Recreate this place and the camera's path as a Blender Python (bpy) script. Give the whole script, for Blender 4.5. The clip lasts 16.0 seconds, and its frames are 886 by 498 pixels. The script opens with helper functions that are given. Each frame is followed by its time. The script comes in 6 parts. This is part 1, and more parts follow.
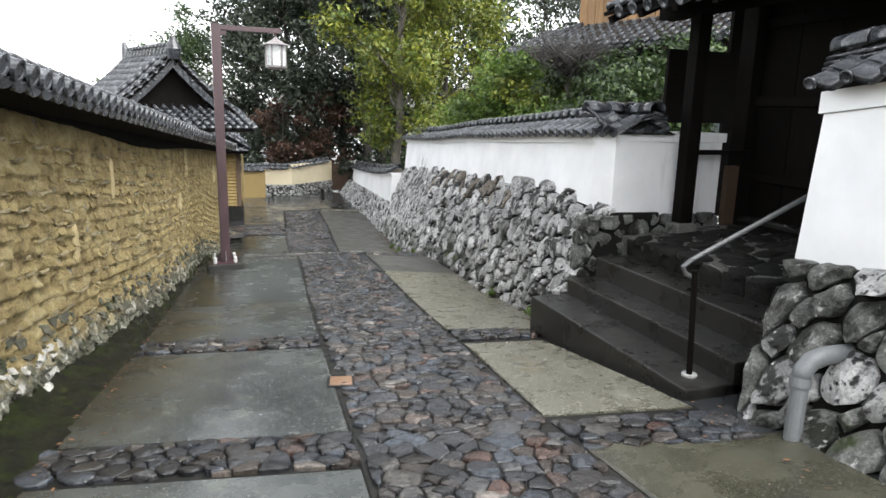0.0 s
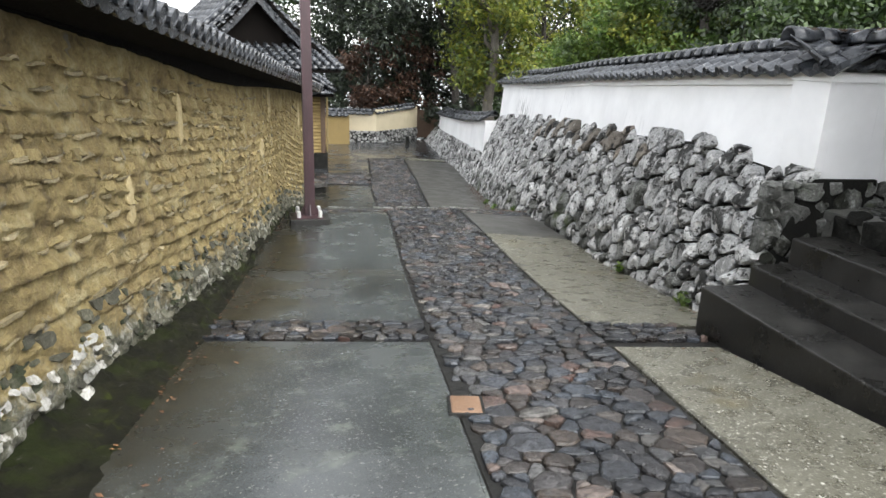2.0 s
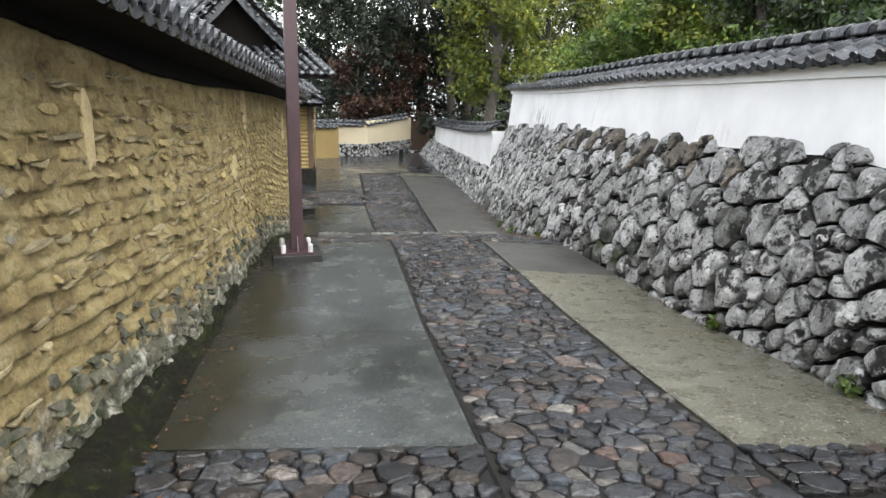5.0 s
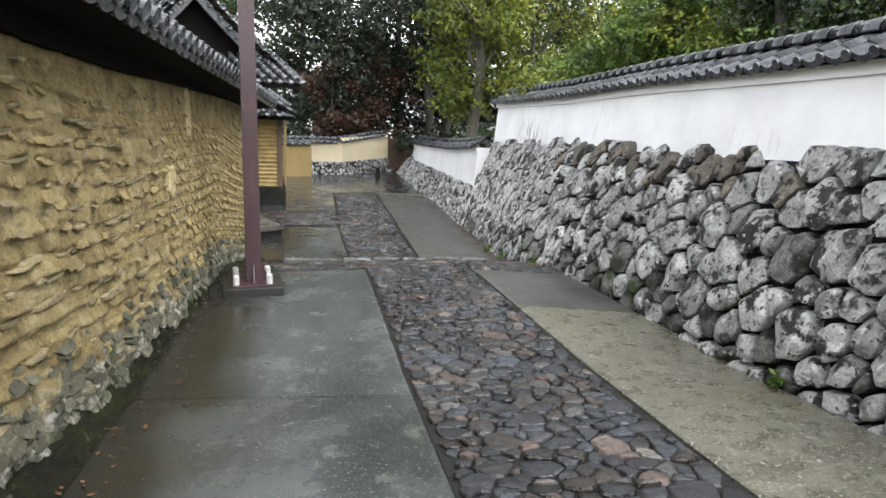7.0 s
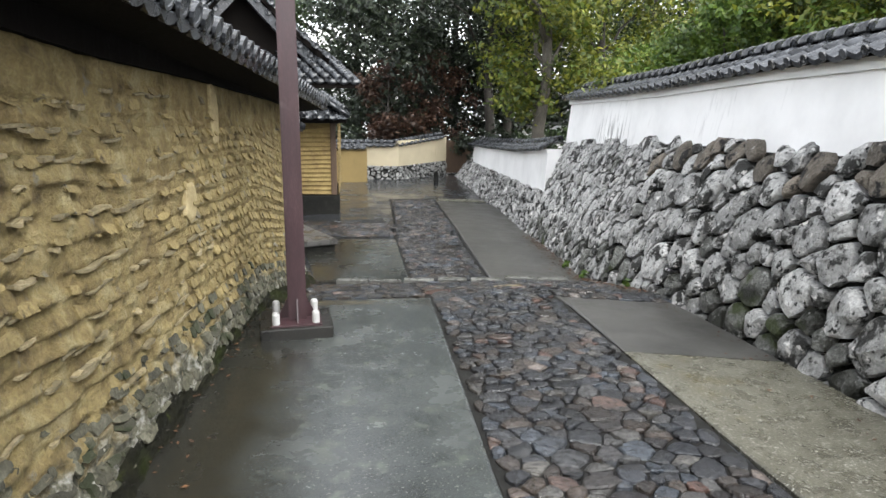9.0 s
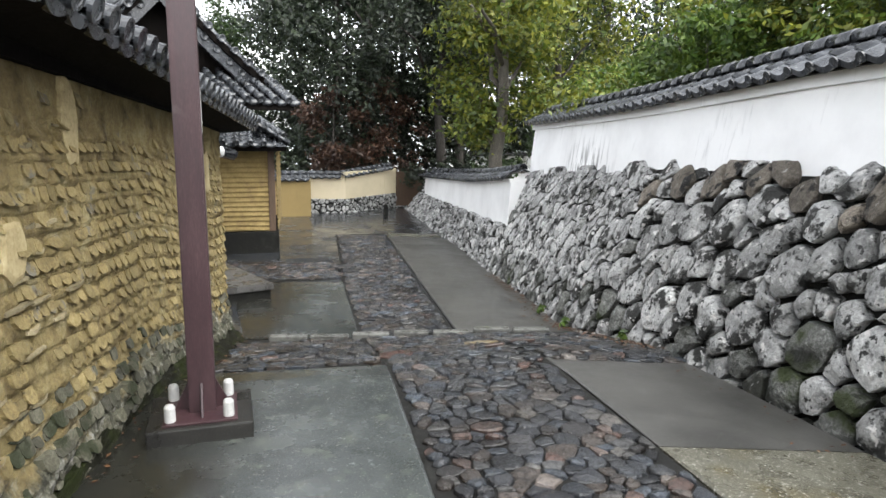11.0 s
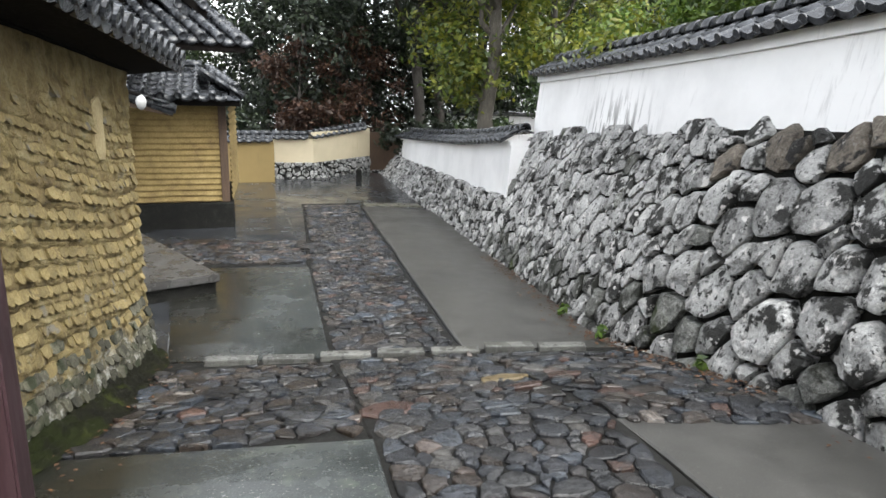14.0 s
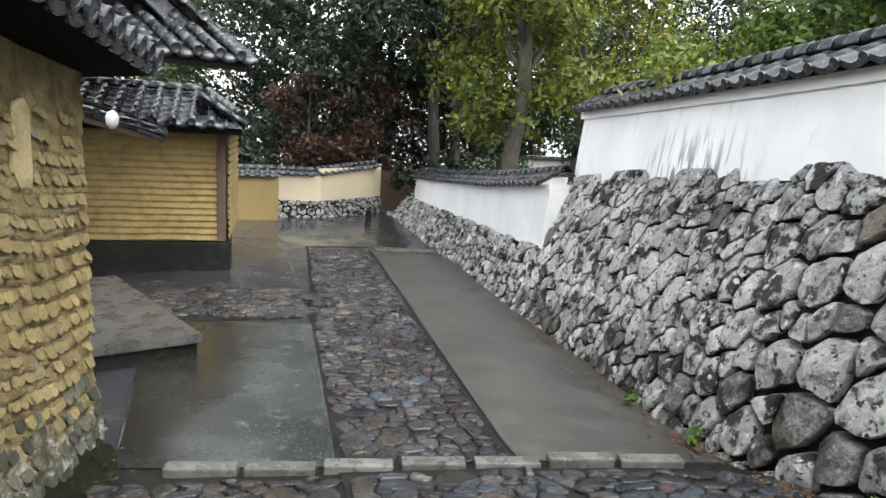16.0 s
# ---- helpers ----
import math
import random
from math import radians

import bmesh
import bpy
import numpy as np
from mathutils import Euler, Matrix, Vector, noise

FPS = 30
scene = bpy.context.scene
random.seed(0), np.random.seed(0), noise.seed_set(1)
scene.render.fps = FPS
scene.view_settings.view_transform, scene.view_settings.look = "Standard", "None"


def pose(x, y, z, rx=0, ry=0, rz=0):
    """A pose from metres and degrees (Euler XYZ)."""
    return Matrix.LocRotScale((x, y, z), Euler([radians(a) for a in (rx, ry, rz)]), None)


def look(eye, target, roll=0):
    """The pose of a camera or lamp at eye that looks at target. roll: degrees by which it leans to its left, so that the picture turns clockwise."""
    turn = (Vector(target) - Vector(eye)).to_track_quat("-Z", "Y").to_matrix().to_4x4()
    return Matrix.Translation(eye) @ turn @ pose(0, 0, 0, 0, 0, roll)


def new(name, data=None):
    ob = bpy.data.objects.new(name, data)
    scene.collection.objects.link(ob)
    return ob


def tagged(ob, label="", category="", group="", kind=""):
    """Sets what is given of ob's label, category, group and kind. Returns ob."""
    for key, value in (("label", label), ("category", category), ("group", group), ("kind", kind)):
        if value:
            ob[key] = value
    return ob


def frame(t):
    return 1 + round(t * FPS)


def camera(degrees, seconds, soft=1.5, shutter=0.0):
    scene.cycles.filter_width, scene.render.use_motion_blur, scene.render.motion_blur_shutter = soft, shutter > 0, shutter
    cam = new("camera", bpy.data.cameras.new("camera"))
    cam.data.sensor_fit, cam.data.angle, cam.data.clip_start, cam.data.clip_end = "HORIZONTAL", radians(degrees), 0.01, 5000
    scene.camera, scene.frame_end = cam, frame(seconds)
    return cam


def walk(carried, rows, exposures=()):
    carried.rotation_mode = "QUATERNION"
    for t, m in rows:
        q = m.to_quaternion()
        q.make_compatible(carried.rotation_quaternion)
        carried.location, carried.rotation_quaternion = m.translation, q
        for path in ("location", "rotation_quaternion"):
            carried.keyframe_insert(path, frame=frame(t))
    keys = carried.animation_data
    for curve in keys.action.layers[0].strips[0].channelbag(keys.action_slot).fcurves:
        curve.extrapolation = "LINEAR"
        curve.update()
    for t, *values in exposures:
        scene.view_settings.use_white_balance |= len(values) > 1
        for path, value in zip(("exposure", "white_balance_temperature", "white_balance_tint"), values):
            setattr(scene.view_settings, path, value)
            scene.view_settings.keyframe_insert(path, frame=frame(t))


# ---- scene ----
cam = camera(67.7, 16.0)
METRES, EYE, TILT, LEAN, TURN = 11.5, 1.40, 0.0, 0.0, -18.8
ROWS = [
    (0.0, 0.0, 0.0, 0.0, 0.31, -12.09, -1.45),
    (0.5, -0.0134, 0.0319, -0.0028, 4.01, -12.63, -3.17),
    (1.0, -0.0249, 0.0613, -0.005, 4.69, -12.98, -1.72),
    (1.5, -0.0335, 0.0934, -0.0111, 5.81, -13.29, -1.46),
    (2.0, -0.0458, 0.1236, -0.0153, 7.17, -16.64, -1.94),
    (2.5, -0.0596, 0.1537, -0.0179, 5.12, -17.58, -2.25),
    (3.0, -0.068, 0.1825, -0.0224, 7.6, -15.1, -1.86),
    (3.5, -0.0787, 0.2128, -0.0253, 7.71, -18.08, -2.46),
    (6.0, -0.1087, 0.3473, -0.0462, 4.27, -14.15, -1.96),
    (6.5, -0.1114, 0.376, -0.0527, 3.94, -16.22, -4.55),
    (7.0, -0.1232, 0.4053, -0.0575, 3.9, -13.72, -2.27),
    (7.5, -0.1306, 0.4343, -0.0571, 4.32, -14.89, -1.39),
    (8.0, -0.1373, 0.4641, -0.0622, 8.11, -13.95, -2.71),
    (8.5, -0.1447, 0.4928, -0.0634, 9.14, -14.12, -1.11),
    (11.0, -0.1802, 0.6508, -0.0829, 3.88, -10.84, -0.92),
    (11.5, -0.182, 0.679, -0.0852, 3.96, -14.22, -2.39),
    (12.0, -0.1888, 0.7067, -0.089, 1.55, -13.18, -1.06),
    (12.5, -0.1944, 0.7385, -0.0904, 1.47, -13.94, -1.25),
    (13.0, -0.1987, 0.7697, -0.0941, 2.8, -13.61, -2.19),
    (13.5, -0.2059, 0.7977, -0.0974, 2.0, -12.66, -2.71),
    (14.0, -0.2139, 0.8293, -0.098, 1.47, -14.05, -1.48),
    (14.5, -0.2185, 0.8622, -0.1038, 2.68, -13.13, -3.44),
    (15.0, -0.2276, 0.8919, -0.1055, 3.14, -13.71, -3.89),
    (15.5, -0.2368, 0.9232, -0.1071, 0.63, -13.93, -2.28),
    (16.0, -0.2453, 0.9528, -0.1125, 2.04, -10.44, -3.35),
]
walk(cam, [(t, pose(0, 0, EYE, TILT, LEAN, TURN) @ pose(METRES * x, METRES * y, METRES * z, 90 + pitch, roll, yaw)) for t, x, y, z, yaw, pitch, roll in ROWS])

# ---- world and light: bright overcast ----
world = bpy.data.worlds.new("world")
scene.world = world
world.use_nodes = True
wn, wl = world.node_tree.nodes, world.node_tree.links
wn.clear()
sky = wn.new("ShaderNodeTexSky")
sky.sky_type = "NISHITA"
sky.sun_disc = False
sky.sun_elevation, sky.sun_rotation = radians(48), radians(150)
sky.air_density, sky.dust_density, sky.ozone_density = 1.0, 1.5, 1.0
grey = wn.new("ShaderNodeHueSaturation")
grey.inputs["Saturation"].default_value = 0.16
back = wn.new("ShaderNodeBackground")
back.inputs["Strength"].default_value = 0.15
wout = wn.new("ShaderNodeOutputWorld")
wl.new(sky.outputs[0], grey.inputs["Color"])
wl.new(grey.outputs[0], back.inputs[0])
wl.new(back.outputs[0], wout.inputs[0])
sun = new("sun", bpy.data.lights.new("sun", "SUN"))
sun.data.energy, sun.data.angle, sun.data.color = 1.1, radians(50), (0.97, 0.98, 0.94)
sun.matrix_world = look((0, 0, 30), (-8, 14, 0))
scene.view_settings.exposure = 2.13

# ---- materials ----
def material(name, rough=0.7, metal=0.0, spec=0.5):
    m = bpy.data.materials.new(name)
    m.use_nodes = True
    b = m.node_tree.nodes["Principled BSDF"]
    b.inputs["Roughness"].default_value, b.inputs["Metallic"].default_value = rough, metal
    b.inputs["Specular IOR Level"].default_value = spec
    return m, m.node_tree.nodes, m.node_tree.links, b


def ramp(nodes, links, value, stops):
    r = nodes.new("ShaderNodeValToRGB")
    e = r.color_ramp.elements
    while len(e) < len(stops):
        e.new(0.5)
    for k, (p, c) in zip(e, stops):
        k.position = p
        k.color = (*c, 1) if len(c) == 3 else c
    links.new(value, r.inputs[0])
    return r.outputs[0]


def tex(nodes, links, vec, scale, detail=6, rough=0.6, squash=None, distort=0.0):
    n = nodes.new("ShaderNodeTexNoise")
    n.inputs["Scale"].default_value, n.inputs["Detail"].default_value = scale, detail
    n.inputs["Roughness"].default_value, n.inputs["Distortion"].default_value = rough, distort
    if squash:
        mp = nodes.new("ShaderNodeMapping")
        mp.inputs["Scale"].default_value = squash
        links.new(vec, mp.inputs[0])
        vec = mp.outputs[0]
    links.new(vec, n.inputs["Vector"])
    return n.outputs[0]


def mix(nodes, links, fac, a, b, mode="MIX"):
    m = nodes.new("ShaderNodeMix")
    m.data_type, m.blend_type = "RGBA", mode
    for sock, v in ((m.inputs[0], fac), (m.inputs[6], a), (m.inputs[7], b)):
        if isinstance(v, (int, float)):
            sock.default_value = v
        elif isinstance(v, tuple):
            sock.default_value = (*v, 1)
        else:
            links.new(v, sock)
    return m.outputs[2]


def bump(nodes, links, b, height, strength, dist):
    n = nodes.new("ShaderNodeBump")
    n.inputs["Strength"].default_value, n.inputs["Distance"].default_value = strength, dist
    links.new(height, n.inputs["Height"])
    links.new(n.outputs[0], b.inputs["Normal"])


def grained(name, dark, mid, light, rough=(0.5, 0.8), scale=6.0, fine=60.0, relief=0.4, depth=0.01, vary=0.0, spots=None,
            squash=None, big=1.2, metal=0.0, spec=0.5):
    """Stone, plaster, wood and the like: two scales of colour, a fine relief, changes from piece to piece, and blotches."""
    m, n, l, b = material(name, 0.7, metal, spec)
    pos = n.new("ShaderNodeNewGeometry").outputs["Position"]
    info = n.new("ShaderNodeObjectInfo").outputs["Random"]
    isl = n.new("ShaderNodeNewGeometry").outputs["Random Per Island"]
    t1 = tex(n, l, pos, scale, 8, 0.65, squash)
    t2 = tex(n, l, pos, fine, 6, 0.7, squash)
    t3 = tex(n, l, pos, big, 4, 0.55)
    add = n.new("ShaderNodeMath")
    add.operation = "ADD"
    l.new(t1, add.inputs[0])
    l.new(t2, add.inputs[1])
    half = n.new("ShaderNodeMath")
    half.operation = "MULTIPLY_ADD"
    half.inputs[1].default_value = 0.42
    l.new(add.outputs[0], half.inputs[0])
    sc = n.new("ShaderNodeMath")
    sc.operation = "MULTIPLY"
    sc.inputs[1].default_value = 0.16
    l.new(t3, sc.inputs[0])
    l.new(sc.outputs[0], half.inputs[2])
    col = ramp(n, l, half.outputs[0], [(0.36, dark), (0.5, mid), (0.64, light)])
    if vary:
        rnd = n.new("ShaderNodeMath")
        rnd.operation = "ADD"
        l.new(info, rnd.inputs[0])
        l.new(isl, rnd.inputs[1])
        fr = n.new("ShaderNodeMath")
        fr.operation = "FRACT"
        l.new(rnd.outputs[0], fr.inputs[0])
        hs = n.new("ShaderNodeHueSaturation")
        mr = n.new("ShaderNodeMapRange")
        mr.inputs[3].default_value, mr.inputs[4].default_value = 1 - vary, 1 + vary
        l.new(fr.outputs[0], mr.inputs[0])
        l.new(mr.outputs[0], hs.inputs["Value"])
        l.new(col, hs.inputs["Color"])
        col = hs.outputs[0]
    for colour, sz, lo, hi in spots or ():
        s = ramp(n, l, tex(n, l, pos, sz, 6, 0.6), [(lo, (0, 0, 0)), (hi, (1, 1, 1))])
        col = mix(n, l, s, col, colour)
    l.new(col, b.inputs["Base Color"])
    rr = n.new("ShaderNodeMapRange")
    rr.inputs[1].default_value, rr.inputs[2].default_value = 0.35, 0.65
    rr.inputs[3].default_value, rr.inputs[4].default_value = rough
    l.new(t1, rr.inputs[0])
    l.new(rr.outputs[0], b.inputs["Roughness"])
    bump(n, l, b, half.outputs[0], relief, depth)
    return m


M_SLAB = grained("wet_concrete", (0.030, 0.034, 0.035), (0.052, 0.058, 0.058), (0.085, 0.092, 0.089), (0.12, 0.34), 2.2, 110, 0.4, 0.004, 0.08,
                 [((0.026, 0.029, 0.028), 0.8, 0.48, 0.66), ((0.085, 0.094, 0.082), 6.0, 0.55, 0.70), ((0.15, 0.15, 0.137), 60, 0.61, 0.65)], None, 1.2, 0.0, 0.6)


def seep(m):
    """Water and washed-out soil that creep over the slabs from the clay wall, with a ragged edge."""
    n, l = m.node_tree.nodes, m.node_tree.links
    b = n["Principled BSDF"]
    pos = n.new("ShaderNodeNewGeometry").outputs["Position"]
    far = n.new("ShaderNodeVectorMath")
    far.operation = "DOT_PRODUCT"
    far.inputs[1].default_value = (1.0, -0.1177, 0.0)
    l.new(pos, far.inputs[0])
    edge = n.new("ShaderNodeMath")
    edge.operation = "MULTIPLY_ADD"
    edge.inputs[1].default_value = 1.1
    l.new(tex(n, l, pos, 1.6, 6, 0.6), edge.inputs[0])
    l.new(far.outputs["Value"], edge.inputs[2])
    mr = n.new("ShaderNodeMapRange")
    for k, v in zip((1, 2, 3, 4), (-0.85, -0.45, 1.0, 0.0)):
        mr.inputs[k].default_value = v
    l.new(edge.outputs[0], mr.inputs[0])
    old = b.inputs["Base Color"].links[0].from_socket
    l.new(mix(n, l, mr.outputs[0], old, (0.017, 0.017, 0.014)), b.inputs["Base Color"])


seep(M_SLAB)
M_AGG = grained("exposed_aggregate_concrete", (0.050, 0.046, 0.034), (0.100, 0.095, 0.070), (0.17, 0.165, 0.132), (0.18, 0.45), 6.0, 120, 0.9, 0.008, 0.08,
                [((0.075, 0.072, 0.055), 0.8, 0.48, 0.75), ((0.10, 0.080, 0.030), 1.6, 0.58, 0.76), ((0.40, 0.39, 0.34), 58, 0.58, 0.63), ((0.03, 0.028, 0.02), 40, 0.60, 0.66)])
M_AGGD = grained("soaked_aggregate_concrete", (0.022, 0.021, 0.014), (0.045, 0.043, 0.028), (0.08, 0.077, 0.055), (0.15, 0.4), 3.0, 150, 0.6, 0.006, 0.08,
                [((0.02, 0.02, 0.014), 0.9, 0.48, 0.68), ((0.16, 0.155, 0.125), 75, 0.60, 0.65)])
M_JOINT = grained("wet_mortar", (0.004777, 0.004777, 0.004095), (0.01024, 0.0099, 0.008873), (0.02048, 0.02048, 0.01843), (0.4, 0.8), 7, 80, 0.6, 0.01, 0.0, None, None, 1.2, 0.0, 0.25)
M_ASPHALT = grained("wet_asphalt", (0.022, 0.023, 0.025), (0.032, 0.034, 0.037), (0.05, 0.053, 0.055), (0.07, 0.32), 1.3, 120, 0.3, 0.003)
M_FAR = grained("worn_grey_concrete", (0.0396, 0.03828, 0.03432), (0.06072, 0.0594, 0.05478), (0.0891, 0.08712, 0.08052), (0.3, 0.5), 3.0, 140, 0.3, 0.004, 0.08,
                [((0.0363, 0.03564, 0.033), 0.8, 0.50, 0.7), ((0.132, 0.1287, 0.1188), 75, 0.63, 0.67)])
M_EARTH = grained("earth", (0.03, 0.025, 0.016), (0.07, 0.055, 0.035), (0.12, 0.1, 0.06), (0.7, 0.95), 5, 60, 0.8, 0.02)
M_ROCK = grained("lichened_limestone", (0.11, 0.11, 0.107), (0.36, 0.36, 0.352), (0.62, 0.62, 0.606), (0.6, 0.92), 7.0, 40, 1.0, 0.05, 0.34,
                 [((0.022, 0.022, 0.020), 4.4, 0.52, 0.58), ((0.60, 0.585, 0.57), 11.0, 0.59, 0.64), ((0.016, 0.016, 0.015), 17.0, 0.57, 0.63)])
M_ROCKBR = grained("brown_field_stone", (0.06325, 0.05405, 0.0437), (0.1898, 0.1633, 0.1323), (0.3795, 0.345, 0.2932), (0.6, 0.92), 8.0, 42, 1.0, 0.08, 0.55,
                 [((0.014, 0.013, 0.012), 5.5, 0.54, 0.60), ((0.42, 0.41, 0.38), 13.0, 0.64, 0.70)])
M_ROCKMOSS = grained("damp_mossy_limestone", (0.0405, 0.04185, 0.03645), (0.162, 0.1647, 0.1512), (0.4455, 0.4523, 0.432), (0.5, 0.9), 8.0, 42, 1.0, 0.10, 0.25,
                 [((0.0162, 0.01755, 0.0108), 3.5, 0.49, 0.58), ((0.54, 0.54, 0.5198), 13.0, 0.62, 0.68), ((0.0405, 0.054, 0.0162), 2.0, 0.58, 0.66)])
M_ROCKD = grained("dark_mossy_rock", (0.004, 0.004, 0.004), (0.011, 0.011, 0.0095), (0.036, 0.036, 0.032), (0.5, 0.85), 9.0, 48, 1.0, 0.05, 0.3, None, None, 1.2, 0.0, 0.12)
# near-black base colour: the deep shade of the stone gaps is put into it
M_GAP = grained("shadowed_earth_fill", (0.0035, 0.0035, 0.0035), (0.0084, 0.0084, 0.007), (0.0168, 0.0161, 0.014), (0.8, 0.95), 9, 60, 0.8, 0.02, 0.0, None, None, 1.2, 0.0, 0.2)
M_CLAY = None
M_TILE = grained("smoked_roof_tile", (0.012, 0.013, 0.015), (0.034, 0.037, 0.042), (0.09, 0.096, 0.105), (0.12, 0.4), 7.0, 60, 0.4, 0.006, 0.35,
                 [((0.2, 0.2, 0.195), 13, 0.65, 0.72), ((0.01, 0.01, 0.01), 4, 0.56, 0.68)])
# timber toned near-black so its colour carries the shade under eaves and gate roof
M_WOOD = grained("shade_black_timber", (0.002, 0.0017, 0.0015), (0.0048, 0.0039, 0.0034), (0.012, 0.010, 0.0085), (0.7, 0.95), 5.0, 60, 0.6, 0.006, 0.2, None, (9, 9, 0.6), 1.2, 0.0, 0.06)
M_BROWN = grained("weathered_brown_timber", (0.0275, 0.0154, 0.0088), (0.066, 0.0385, 0.022), (0.132, 0.088, 0.055), (0.55, 0.85), 5.0, 60, 0.5, 0.006, 0.2, None, (9, 9, 0.6))
M_CEDAR = grained("cedar_boards", (0.12, 0.06, 0.025), (0.25, 0.14, 0.06), (0.38, 0.24, 0.11), (0.55, 0.8), 4.0, 50, 0.4, 0.006, 0.25, None, (7, 7, 0.5))
M_POLE = grained("maroon_painted_steel", (0.0195, 0.00825, 0.00975), (0.0345, 0.015, 0.018), (0.0585, 0.03, 0.03375), (0.3, 0.5), 5.0, 50, 0.15, 0.002, 0.0,
                 [((0.075, 0.0525, 0.054), 3.0, 0.64, 0.76)], (3, 3, 0.5))
M_STONEB = grained("wet_stone_slab", (0.026, 0.025, 0.024), (0.052, 0.050, 0.047), (0.10, 0.097, 0.092), (0.15, 0.45), 4.0, 70, 0.4, 0.005)
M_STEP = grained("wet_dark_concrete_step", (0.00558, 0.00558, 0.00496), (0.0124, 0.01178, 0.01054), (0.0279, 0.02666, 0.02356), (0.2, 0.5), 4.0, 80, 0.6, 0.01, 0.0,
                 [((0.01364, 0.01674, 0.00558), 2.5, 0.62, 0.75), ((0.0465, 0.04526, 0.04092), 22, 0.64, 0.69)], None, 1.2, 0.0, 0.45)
M_KERB = grained("worn_kerb_stone", (0.045, 0.045, 0.041), (0.10, 0.10, 0.092), (0.19, 0.19, 0.175), (0.15, 0.45), 6.0, 70, 0.5, 0.006, 0.25,
                [((0.03, 0.03, 0.028), 9, 0.6, 0.68)])
M_MOSS = grained("moss_and_wet_soil", (0.004, 0.004, 0.003), (0.011, 0.011, 0.006), (0.026, 0.026, 0.012), (0.6, 0.95), 9.0, 60, 1.0, 0.06, 0.0,
                 [((0.017, 0.022, 0.005), 2.4, 0.51, 0.61), ((0.036, 0.043, 0.009), 6.0, 0.60, 0.68), ((0.085, 0.08, 0.068), 16, 0.65, 0.70)], None, 1.2, 0.0, 0.15)
M_BARK = grained("bark", (0.014, 0.012, 0.010), (0.036, 0.031, 0.026), (0.08, 0.072, 0.062), (0.8, 0.95), 6.0, 40, 0.9, 0.02, 0.0, None, (4, 4, 0.7))
M_PALEBARK = grained("pale_bark", (0.035, 0.030, 0.024), (0.085, 0.076, 0.063), (0.17, 0.155, 0.13), (0.8, 0.95), 5.0, 40, 0.7, 0.02, 0.0, None, (3, 3, 0.8))
M_PIPE = grained("grey_plastic", (0.12, 0.1275, 0.1325), (0.15, 0.1575, 0.1625), (0.18, 0.1875, 0.19), (0.35, 0.5), 5, 60, 0.05, 0.001)
M_GALV = grained("galvanised_steel", (0.065, 0.0675, 0.0675), (0.11, 0.1125, 0.1125), (0.17, 0.1725, 0.17), (0.35, 0.55), 8, 80, 0.1, 0.001, 0.0, None, None, 1.2, 0.6)
M_CAP = grained("white_plastic_cap", (0.3, 0.3, 0.2925), (0.4125, 0.4125, 0.405), (0.51, 0.51, 0.495), (0.4, 0.6), 8, 70, 0.1, 0.002)
M_RUST = grained("terracotta_block", (0.10, 0.056, 0.032), (0.17, 0.10, 0.06), (0.24, 0.15, 0.095), (0.3, 0.6), 12, 90, 0.4, 0.004)
M_PLATE = grained("broken_clay_plate", (0.12, 0.088, 0.036), (0.235, 0.18, 0.073), (0.33, 0.268, 0.13), (0.75, 0.95), 6, 48, 1.0, 0.03, 0.22,
                  [((0.17, 0.155, 0.12), 5, 0.60, 0.66), ((0.06, 0.042, 0.02), 9, 0.60, 0.68)])
M_PLATEG = grained("limy_clay_plate", (0.020, 0.020, 0.013), (0.072, 0.068, 0.045), (0.19, 0.182, 0.142), (0.75, 0.95), 8, 48, 1.0, 0.02, 0.45,
                  [((0.020, 0.025, 0.008), 4, 0.50, 0.60)])
M_LIME = grained("flaking_white_lime", (0.13, 0.125, 0.105), (0.33, 0.32, 0.29), (0.54, 0.53, 0.49), (0.75, 0.95), 9, 50, 0.8, 0.01, 0.2,
                 [((0.09, 0.085, 0.055), 6, 0.56, 0.64)])
M_TAN = grained("tan_flagstone", (0.075, 0.055, 0.027), (0.13, 0.098, 0.05), (0.19, 0.15, 0.085), (0.2, 0.5), 9, 70, 0.7, 0.02)
M_RED = grained("red_brown_flagstone", (0.025, 0.014, 0.011), (0.05, 0.028, 0.022), (0.085, 0.052, 0.042), (0.15, 0.45), 9, 70, 0.7, 0.02)
M_THATCH = grained("grey_bark_roof", (0.0144, 0.0128, 0.012), (0.032, 0.0296, 0.028), (0.068, 0.064, 0.0608), (0.8, 0.95), 6, 70, 0.8, 0.02)
M_LEAFDRY = grained("fallen_leaves", (0.03, 0.014, 0.007), (0.075, 0.034, 0.014), (0.15, 0.075, 0.03), (0.5, 0.8), 10, 60, 0.2, 0.004, 0.5)
M_GREYLAMP = grained("grey_painted_metal", (0.10, 0.085, 0.085), (0.16, 0.145, 0.145), (0.24, 0.22, 0.22), (0.35, 0.5), 6, 60, 0.1, 0.002)
M_SHARD = grained("grey_tile_shard", (0.075, 0.060, 0.034), (0.19, 0.155, 0.085), (0.32, 0.275, 0.175), (0.6, 0.9), 9, 60, 0.5, 0.006, 0.35)
M_GLASSW = grained("frosted_lamp_glass", (0.385, 0.399, 0.392), (0.476, 0.49, 0.483), (0.546, 0.56, 0.553), (0.25, 0.35), 3, 30, 0.05, 0.001)


